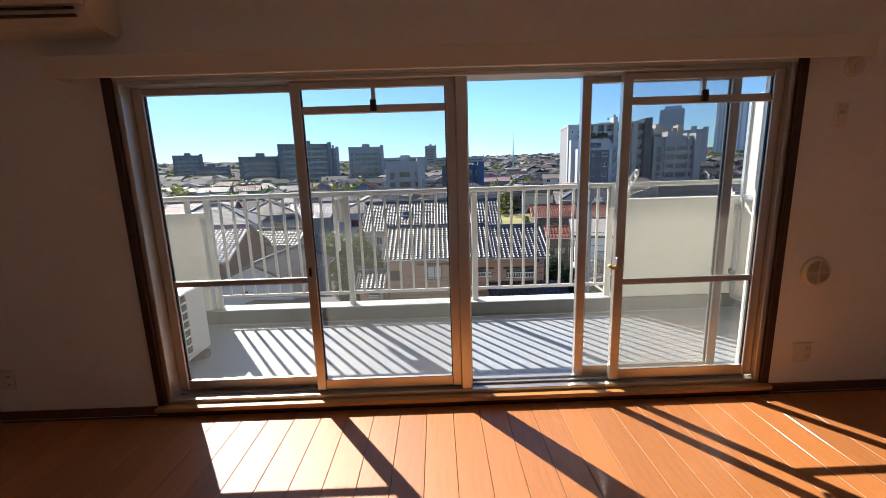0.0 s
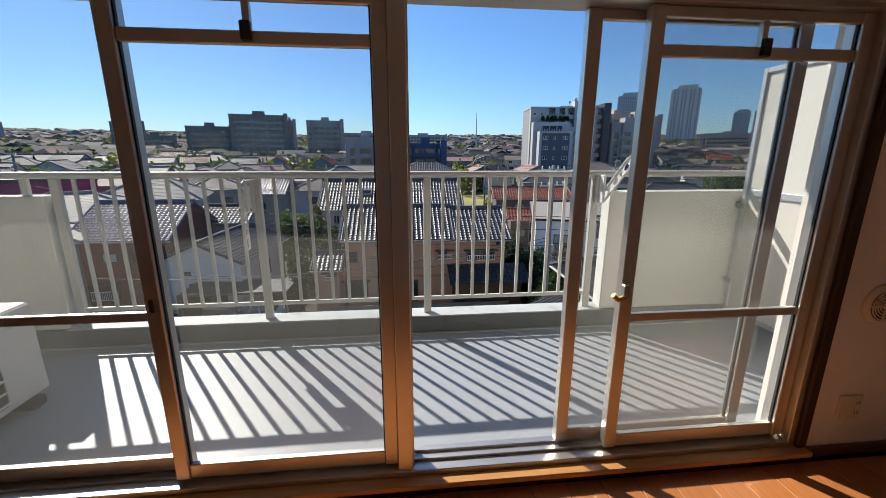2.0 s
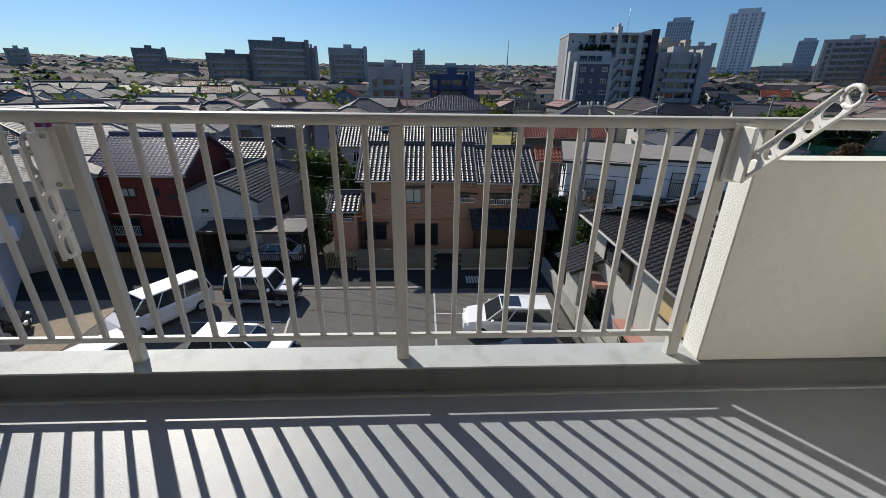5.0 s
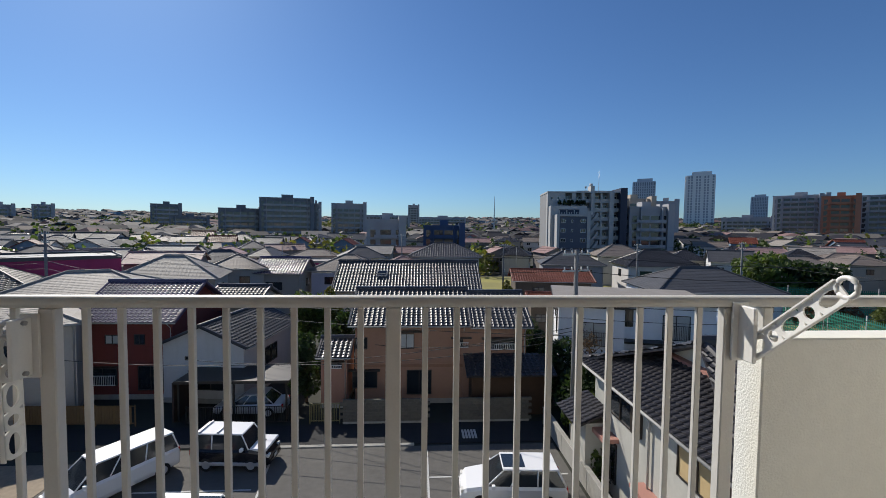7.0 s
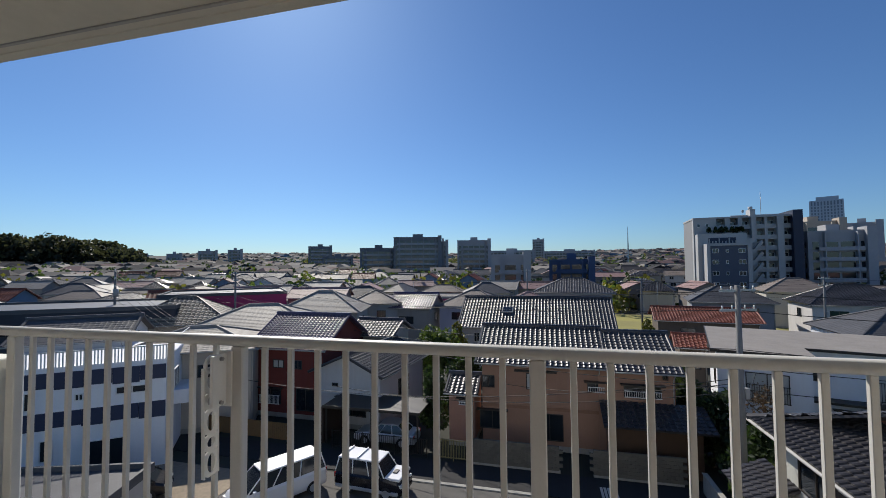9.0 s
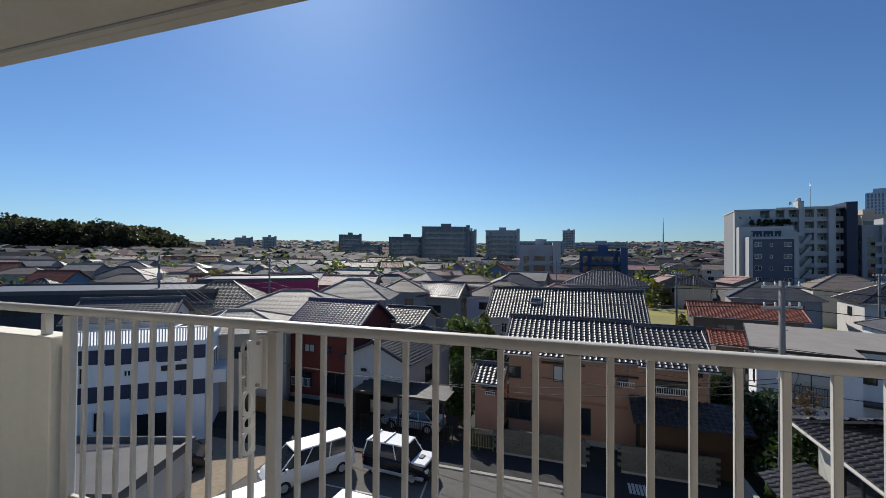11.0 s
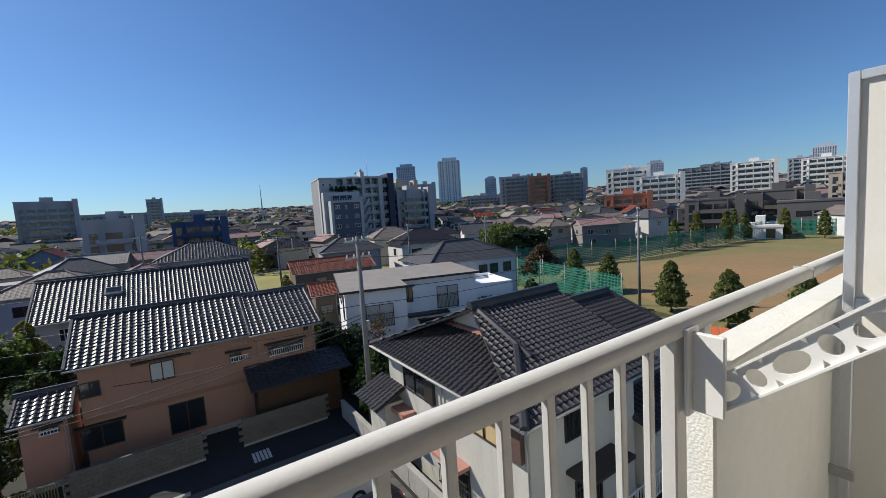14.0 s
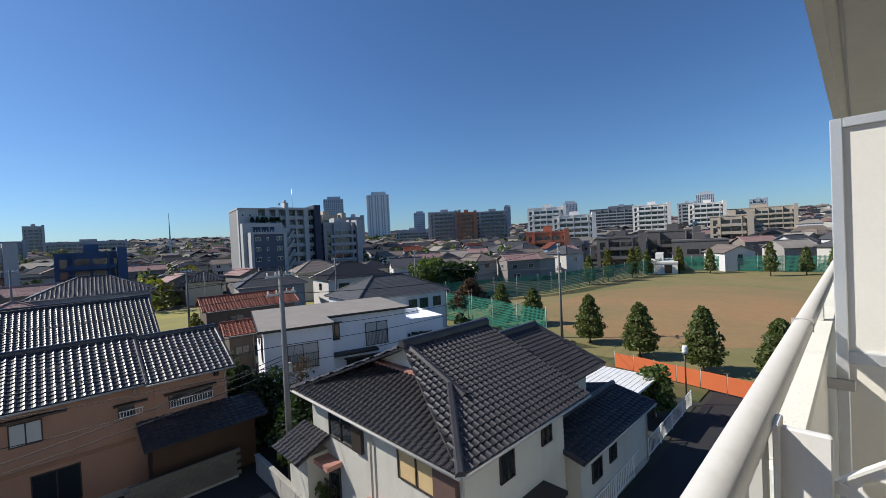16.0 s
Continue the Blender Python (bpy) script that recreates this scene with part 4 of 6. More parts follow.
for u, y, z, a, b, st in ((2.6, 0, 4.1, 2.1, 1.7, "rail"), (9.2, 3.0, 4.3, 1.9, 1.9, "rail"), (5.6, 3.0, 4.9, 0.7, 1.3, "hood"), (8.0, 3.0, 1.6, 3.0, 1.6, "hood"), (14.4, 4.5, 3.0, 1.6, 0.7, ""), (2.2, 0, 1.3, 2.0, 1.5, "hood")):
    window(wh, Matrix.Translation((u, y, z)), a, b, DARKFRAME, BLINDGLASS if st == "rail" else DARKGLASS, st)
for u, z, a, b in ((-2.2, 4.6, 1.2, 1.8), (-6.0, 4.8, 0.9, 1.0), (-3.0, 1.6, 1.2, 1.2)):
    window(wh, Matrix.Translation((0, -u, z)) @ Matrix.Rotation(radians(-90), 4, "Z"), a, b, DARKFRAME, DARKGLASS, "hood")
part("awning", G().box(5.0, 9.0, 1.9, 3.0, 3.05, 3.2), DARKFRAME, wh, "dark awning over the porch")

# house with dark irimoya roof next to the block
dk = thing("house", pose(0, 0, GZ), "pale stuccoed house with black rolled-tile hip-and-gable roof", "house")
DKW = wall_mat((0.55, 0.54, 0.48))
ex0, ex1, ey0, ey1, ez, rz, ry = 8.55, 18.6, 9.3, 20.1, 5.45, 7.75, 14.7
part("wall", G().box(9.2, 15.2, 9.9, 19.5, 0, 5.55).box(15.2, 20.6, 11.6, 18.5, 0, 5.0), DKW, dk)
rf, rg = G(), G()
gx = 11.35
lerp = lambda f: ez + (rz - ez) * f
yf = lambda f, s: ry + s * (ry - ey0) * (1 - f)
slope(rf, (ex0, ey0, ez), (16.3, ey0, ez), (16.3, ry, rz), (gx - 0.35, ry, rz), 0.29, 0.27, 0.075)
slope(rf, (16.3, ey1, ez), (ex0, ey1, ez), (gx - 0.35, ry, rz), (16.3, ry, rz), 0.29, 0.27, 0.075)
fk = 0.52
rf.slab([(ex0, ey1, ez), (ex0, ey0, ez), (gx, yf(fk, -1), lerp(fk)), (gx, yf(fk, 1), lerp(fk))], 0.09)
slope(rf, (16.3, 10.9, ez - 0.35), (21.4, 10.9, ez - 0.35), (20.2, 14.4, rz - 0.75), (16.3, 14.4, rz - 0.75), 0.29, 0.27, 0.075)
slope(rf, (21.4, 18.5, ez - 0.35), (16.3, 18.5, ez - 0.35), (16.3, 14.4, rz - 0.75), (20.2, 14.4, rz - 0.75), 0.29, 0.27, 0.075)
slope(rf, (21.4, 10.9, ez - 0.35), (21.4, 18.5, ez - 0.35), (20.2, 14.4, rz - 0.75), (20.2, 14.4, rz - 0.75), 0.29, 0.27, 0.075)
ro = part("roof", rf, ROOFM["dark"], dk)
ridge(rg, (gx - 0.45, ry, rz + 0.05), (16.4, ry, rz + 0.05), 0.2, 0.26)
ridge(rg, (16.3, 14.4, rz - 0.7), (20.3, 14.4, rz - 0.7), 0.18, 0.2)
ridge(rg, (ex0, ey0, ez), (gx - 0.3, yf(fk, -1), lerp(fk)), 0.15, 0.18)
ridge(rg, (ex0, ey1, ez), (gx - 0.3, yf(fk, 1), lerp(fk)), 0.15, 0.18)
ridge(rg, (gx - 0.2, yf(fk - 0.12, -1), lerp(fk - 0.12)), (gx - 0.2, ry, rz), 0.15, 0.18)
ridge(rg, (gx - 0.2, yf(fk - 0.12, 1), lerp(fk - 0.12)), (gx - 0.2, ry, rz), 0.15, 0.18)
ridge(rg, (21.4, 10.9, ez - 0.33), (20.2, 14.4, rz - 0.7), 0.13, 0.14)
tagged(part("ridge_tiles", rg, ROOFM["dark"], ro), kind="stuff")
gv = [(x, y, z) for x in (gx + 0.05, gx + 0.25) for y, z in ((yf(fk, -1), lerp(fk)), (yf(fk, 1), lerp(fk)), (ry, rz - 0.1))]
part("gable", G().add(gv, [(0, 2, 1), (3, 4, 5), (0, 1, 4, 3), (1, 2, 5, 4), (2, 0, 3, 5)]), WHITEPL, dk, "white plaster gable with pinkish sill")
part("gable_sill", G().box(gx - 0.25, gx + 0.1, yf(fk, -1), yf(fk, 1), lerp(fk) - 0.03, lerp(fk) + 0.1), mat("pink_tin", (0.40, 0.20, 0.16), 0.6), dk)
part("gutter", G().tube([(ex0 - 0.05, ey0, ez - 0.05), (ex0 - 0.05, ey1, ez - 0.05)], 0.06, 6).tube([(ex0, ey0 - 0.05, ez - 0.05), (16.3, ey0 - 0.05, ez - 0.05)], 0.06, 6), PIPE, dk)
part("downpipe", G().tube([(ex0 - 0.05, 14.6, ez - 0.1), (9.1, 14.6, ez - 0.6), (9.1, 14.6, 0.1)], 0.045, 6).tube([(ex0 + 0.1, ey0 - 0.05, ez - 0.1), (9.15, 9.8, ez - 0.6), (9.15, 9.8, 0.1)], 0.045, 6), PIPE, dk)
LW = lambda y, z: Matrix.Translation((9.2, y, z)) @ Matrix.Rotation(radians(-90), 4, "Z")
window(dk, LW(16.9, 4.4), 1.9, 1.2, DARKFRAME, DARKGLASS, "shutter")
YEL = mat("yellow_shutter_board", (0.50, 0.37, 0.19), 0.7, 0.1, 4)
window(dk, LW(12.0, 4.4), 1.9, 1.2, DARKFRAME, YEL)
part("shutter_box", G().box(9.0, 9.2, 10.0, 11.0, 3.8, 5.0), mat("shutter_brown", (0.10, 0.06, 0.05), 0.6, 0.15, 5), dk, "brown corrugated shutter box")
window(dk, LW(18.0, 1.6), 1.6, 1.7, DARKFRAME, DARKGLASS, "rail")
window(dk, LW(14.0, 1.3), 1.8, 1.3, DARKFRAME, DARKGLASS, "rail")
part("bay_hood", G().box(8.5, 9.2, 17.0, 19.0, 2.65, 2.85).box(8.6, 9.2, 13.0, 15.0, 2.05, 2.2), mat("pink_tin", (0.4, 0.2, 0.16)), dk, "faded pink tin window hoods")
for u, z, a, b in ((11.4, 4.4, 0.7, 1.0), (13.9, 4.6, 0.6, 0.8), (12.2, 1.6, 1.4, 1.2)):
    window(dk, Matrix.Translation((u, 9.9, z)), a, b, DARKFRAME, DARKGLASS, "")
part("canopy", G().box(11.0, 13.6, 8.9, 9.9, 2.7, 2.85), DARKFRAME, dk, "dark tin canopy")
lean = G()
slope(lean, (7.6, 20.4, 3.0), (7.6, 17.9, 3.0), (9.2, 17.9, 3.7), (9.2, 20.4, 3.7))
part("lean_to_roof", lean, ROOFM["dark"], dk, "small tiled lean-to roof")
part("lean_to_wall", G().box(8.2, 9.2, 18.2, 20.0, 0, 3.0), DKW, dk)
anx = house("single-storey annex with black tile roof", 19.0, 11.2, 0, 7.8, 4.4, 3.1, 3.6, "gable", (0.55, 0.54, 0.48), "dark", [("f", -2.2, 2.2, 0.8, 1.0), ("f", -0.6, 2.3, 0.6, 0.9)], over=0.35)
cp = thing("carport", pose(26.4, 12.6, GZ), "white corrugated-sheet carport roof on thin posts", "carport")
rb = G()
for i in range(12):
    rb.box(-2.1, 2.1, -2.0 + i * 0.34, -1.72 + i * 0.34, 2.55, 2.62)
part("roof", rb.box(-2.1, 2.1, -2.0, 2.08, 2.5, 2.55), mat("white_sheet", (0.78, 0.78, 0.77), 0.5, 0.06, 1, stain=0.2), cp)
for x in (-1.9, 1.9):
    for y in (-1.8, 1.9):
        part("post", G().box(x - 0.04, x + 0.04, y - 0.04, y + 0.04, 0, 2.5), PIPE, cp)

# white and navy three-storey house
nv = thing("house", pose(-22.4, 20.6, GZ, 0, 0, 37), "white three-storey house with navy bands and balconies", "house")
part("wall", G().box(-9.5, 0, 0, 8, 0, 6.4), WHM, nv)
for z, x0, x1 in ((5.15, -8.0, 0.0), (2.95, -9.5, 0.0)):
    k = int((x1 - x0) / 1.3)
    for i in range(k):
        part("navy_panel", G().box(x0 + (x1 - x0) * i / k + 0.01, x0 + (x1 - x0) * (i + 1) / k - 0.01, -0.06, 0.0, z + 0.1 * (i % 2), z + 0.95), NAVY, nv)
g = G()
for i in range(60):
    g.box(-9.5 + i * 0.16, -9.43 + i * 0.16, 0.0, 0.04, 6.4, 7.25)
part("terrace_rail", g.box(-9.5, 0, 0, 0.05, 7.2, 7.27).box(-0.05, 0, 0, 8, 7.2, 7.27), WHITEFRAME, nv, "white slatted terrace railing")
for u, z, a, b in ((-6.6, 4.6, 0.5, 0.9), (-1.7, 4.75, 1.5, 0.35), (-5.6, 1.8, 0.5, 1.1), (-3.0, 1.2, 1.8, 1.6), (-4.2, 4.6, 0.3, 0.3)):
    window(nv, Matrix.Translation((u, 0, z)), a, b, WHITEFRAME, DARKGLASS)
window(nv, Matrix.Translation((0, 3, 4.6)) @ Matrix.Rotation(radians(90), 4, "Z"), 1.4, 1.2, WHITEFRAME, DARKGLASS)
part("balcony", G().box(0, 0.9, 2.0, 5.0, 3.0, 3.9), WHM, nv)
house("white gabled house with slate roof behind the terrace", -33.0, 23.5, 35, 7.0, 6.0, 6.9, 8.3, "gable", (0.72, 0.73, 0.75), "slate", [("r", 0, 6.6, 0.9, 0.9)], over=0.4)
house("long dark flat-roofed building with pale parapet", -52.0, 33.5, 33, 26.0, 12.0, 7.6, 8.0, "flat", (0.055, 0.06, 0.075), "tin", [("f", x, 6.0, 2.2, 1.0) for x in (-9, -5, -1, 3, 7, 10)], over=0.1)
house("magenta-walled hall with a pale flat roof", -46.5, 52.5, 40, 16.0, 12.0, 8.0, 8.3, "flat", (0.42, 0.05, 0.16), "tin", [("f", -4, 5.8, 1.6, 0.8)], over=0.1)
house("low magenta-walled hall with pale roof", -22.0, 83.0, 5, 12.0, 9.0, 5.4, 5.8, "flat", (0.42, 0.05, 0.16), "beige", (), over=0.1)
house("low shed with dark grey flat roof and white fascia", -20.5, 12.6, 18, 7.0, 5.0, 2.3, 2.6, "flat", (0.55, 0.53, 0.5), "tin", [("f", 0, 1.5, 1.4, 0.9)], over=0.2, name="shed")

# ---------- walls, fences, poles ----------
bw = thing("block_wall", pose(0, 0, GZ), "weathered concrete-block garden wall along the lane", "block wall")
part("footing", G().box(-4.2, 1.0, 24.8, 24.98, 0, 0.12).box(2.8, 7.4, 24.8, 24.98, 0, 0.12), CONC, bw)
blk = G().box(0.004, 0.392, 0, 0.15, 0.004, 0.192, c=0.006).mesh("block", BLOCK)
for x0, x1 in ((-4.2, 1.0), (2.8, 7.4)):
    for r in range(7):
        x = x0 - (0.2 if r % 2 else 0)
        while x < x1 - 0.2:
            o = new("block", blk)
            o.parent = bw
            o.location = (x, 24.82 + random.uniform(-0.004, 0.004), 0.12 + r * 0.196)
            x += 0.396
lw = thing("boundary_wall", pose(0, 0, GZ), "stained concrete boundary wall beside the parking lot", "boundary wall")
for i in range(9):
    part("panel", G().box(8.15, 8.3, 9.6 + i * 1.65, 11.22 + i * 1.65, 0, 1.0, c=0.01), CONC, lw)
part("coping", G().box(8.1, 8.35, 9.6, 24.4, 1.0, 1.06, c=0.01), CONC, lw)


def fence(label, p, q, h, material, step=0.12, name="fence", cat="fence", rails=2, w=0.015):
    p, q = Vector((*p, 0)), Vector((*q, 0))
    L = (q - p).length
    f = thing(name, Matrix.Translation((p.x, p.y, GZ)) @ Matrix.Rotation(math.atan2(q.y - p.y, q.x - p.x), 4, "Z"), label, cat)
    k = max(2, int(L / 2))
    for i in range(k + 1):
        part("post", G().box(L * i / k - 0.03, L * i / k + 0.03, -0.03, 0.03, 0, h), material, f)
    for i in range(rails):
        z = h * (0.15 + 0.8 * i / max(1, rails - 1))
        part("rail", G().box(0, L, -0.02, 0.02, z - 0.02, z + 0.02), material, f)
    g = G()
    for i in range(int(L / step)):
        g.box(i * step - w, i * step + w, -0.012, 0.012, h * 0.1, h * 0.97)
    tagged(part("slat", g, material, f), kind="stuff")
    return f


fence("white picket fence beside the lane", (12, 9.15), (31.5, 9.6), 1.1, WHITEFRAME, 0.2)
fence("brown timber fence before the red house", (-23.5, 25.2), (-16.5, 25.0), 1.3, wood_mat("fence_wood", (0.20, 0.12, 0.05), 0.8, (20, 20, 2), 0.2), 0.16, w=0.07)
fence("yellowish slatted gate between block walls", (-6.2, 24.9), (-4.4, 24.9), 1.3, mat("khaki_metal", (0.22, 0.19, 0.08), 0.6), 0.1)
fence("dark metal railing before the carport", (-13.5, 24.9), (-7.0, 24.9), 1.2, DARKFRAME, 0.14)
ORANGE = mat("orange_sheet", (0.62, 0.15, 0.05), 0.6, 0.08, 1)
of = thing("site_fence", pose(0, 0, GZ), "bright orange sheet fence along the park edge", "fence")
for i in range(8):
    a = Vector((36.4, 16.8, 0)).lerp(Vector((34.2, 3.0, 0)), i / 8)
    b = Vector((36.4, 16.8, 0)).lerp(Vector((34.2, 3.0, 0)), (i + 0.97) / 8)
    m = Matrix.Translation(a) @ Matrix.Rotation(math.atan2(b.y - a.y, b.x - a.x), 4, "Z")
    part("sheet", G().box(0, (b - a).length, -0.02, 0.02, 0.1, 1.35 + random.uniform(-0.05, 0.05), m), ORANGE, of)
    part("post", G().tube([a, a + Vector((0, 0, 1.5))], 0.03, 6), PIPE, of)
NET = glass_mat("green_net", (0.10, 0.33, 0.24))
netm = mat("green_net_threads", (0.015, 0.16, 0.11), 0.7, 0.1, 1)
for p, q in (((45, 60), (75, 46)), ((75, 46), (132, 40)), ((133, 40), (134, -10)), ((43, 40), (45, 60)), ((38.6, 25), (43, 40))):
    p, q = Vector((*p, GZ)), Vector((*q, GZ))
    L, hh = (q - p).length, 4.2
    f = thing("net_fence", Matrix.Translation(p) @ Matrix.Rotation(math.atan2(q.y - p.y, q.x - p.x), 4, "Z"), "green ball-field net fence on tall posts", "net fence", "net fences round the field")
    for i in range(int(L / 5) + 1):
        part("post", G().tube([(i * 5, 0, 0), (i * 5, 0, hh + 0.3)], 0.05, 6), PIPE, f)
    g = G()
    for i in range(int(L / 0.22)):
        g.box(i * 0.22 - 0.045, i * 0.22 + 0.045, -0.005, 0.005, 0.2, hh)
    for k in range(12):
        g.box(0, L, -0.006, 0.006, 0.2 + k * 0.33, 0.3 + k * 0.33)
    tagged(part("net", g, netm, f), kind="stuff")


def utility_pole(x, y, top, label, arms=2, transformer=False, yaw=20):
    p = thing("utility_pole", pose(x, y, GZ, 0, 0, yaw), label, "utility pole", "utility poles")
    H = top - GZ
    part("shaft", G().tube([(0, 0, 0), (0, 0, H * 0.5), (0, 0, H)], 0.17, 12, True, 0.11), mat("pole_concrete", (0.20, 0.195, 0.19), 0.85, 0.15, 1.5, 0.3, 30, stain=0.3), p)
    for i in range(arms):
        z = H - 0.25 - i * 0.9
        a = part("crossarm", G().box(-0.9, 0.9, -0.05, 0.05, z - 0.05, z + 0.05), STEEL, p)
        for xx in (-0.8, -0.3, 0.35, 0.8):
            part("insulator", G().tube([(xx, 0, z + 0.05), (xx, 0, z + 0.22)], 0.045, 8, True, 0.03), WHITEPL, a)
    if transformer:
        part("transformer", G().tube([(0.35, 0.1, H - 3.2), (0.35, 0.1, H - 2.3)], 0.28, 12), PIPE, p)
    for i in range(10):
        s = 1 if i % 2 else -1
        part("step_bolt", G().tube([(0, 0, 2.5 + i * 0.7), (s * 0.26, 0, 2.5 + i * 0.7)], 0.012, 5), STEEL, p)
    part("cable_box", G().box(0.12, 0.35, -0.12, 0.12, H - 5.2, H - 4.7, c=0.02), PIPE, p)
    return p


utility_pole(8.95, 21.7, 0.45, "tall grey concrete utility pole beside the lane")
utility_pole(43.5, 26.0, 0.6, "grey concrete utility pole with transformer at the park", 2, True)
utility_pole(-38.6, 45.0, 0.9, "grey utility pole among the hipped roofs", 2, False, -30)
utility_pole(-47.5, 36.5, 1.4, "grey utility pole with dark transformers and many cables", 3, True, -40)
utility_pole(52.0, 62.0, 0.0, "grey utility pole behind the white house", 2)
utility_pole(37.0, 66.0, -0.5, "grey utility pole between roofs", 2)
utility_pole(16.0, 74.0, -1.0, "thin utility pole by the lawn", 1)
utility_pole(-3.0, 83.0, 0.5, "thin utility pole by the lawn", 1)
lampp = thing("street_lamp", pose(31.6, 9.9, GZ), "dark park lamp post with a white globe", "street lamp")
part("post", G().tube([(0, 0, 0), (0, 0, 3.6)], 0.05, 8), DARKFRAME, lampp)
part("globe", G().tube([(0, 0, 3.55), (0, 0, 3.7), (0, 0, 3.95), (0, 0, 4.05)], 0.2, 12, True, 0.16), WHITEPL, lampp)


def cable(p, q, sag, r=0.018):
    p, q = Vector(p), Vector(q)
    pts = [p.lerp(q, i / 14) - Vector((0, 0, sag * 4 * (i / 14) * (1 - i / 14))) for i in range(15)]
    tagged(part("overhead_cable", G().tube(pts, r, 5), RUBBER), "thin black overhead cable strung between poles", "cable", "overhead cables")


for dz in (0.1, -0.8, -2.6, -3.4, -4.4):
    cable((8.95, 21.7, 0.1 + dz), (-38.6, 45.0, 0.4 + dz), 1.2)
    cable((8.95, 21.7, 0.1 + dz), (43.5, 26.0, 0.2 + dz), 0.9)
for dz in (0, -0.5, -1.3, -2.2, -3.0, -3.6):
    cable((-38.6, 45.0, 0.6 + dz), (-47.5, 36.5, 1.0 + dz), 0.3)
    cable((-47.5, 36.5, 1.0 + dz), (-23.0, 25.5, -4.2 + dz * 0.3), 0.5)
for dz in (0, -0.6, -2.5):
    cable((43.5, 26.0, 0.2 + dz), (52, 62, -0.3 + dz), 0.6)
    cable((52, 62, -0.3 + dz), (37, 66, -0.8 + dz), 0.4)
    cable((37, 66, -0.8 + dz), (16, 74, -1.3 + dz * 0.6), 0.5)
    cable((16, 74, -1.3 + dz * 0.6), (-3, 83, 0.1 + dz), 0.5)
cable((8.95, 21.7, -4.0), (-2.5, 27.3, -6.3), 0.5)
cable((8.95, 21.7, -4.4), (-14, 26.0, -6.8), 0.8)
cable((8.95, 21.7, -3.8), (-23.0, 25.5, -6.4), 1.2)
cable((8.95, 21.7, -4.6), (13.0, 29.7, -5.4), 0.3)
for i in range(8):
    x = -34 + i * 12
    pl = thing("net_pole", pose(x, 105, GZ), "thin grey pole of the ball-park net line", "pole", "net poles beyond the lawn")
    part("shaft", G().tube([(0, 0, 0), (0, 0, 7.6)], 0.09, 6), PIPE, pl)
for z in (7.5, 4.8):
    cable((-34, 105, GZ + z), (50, 105, GZ + z), 0.05, 0.05)


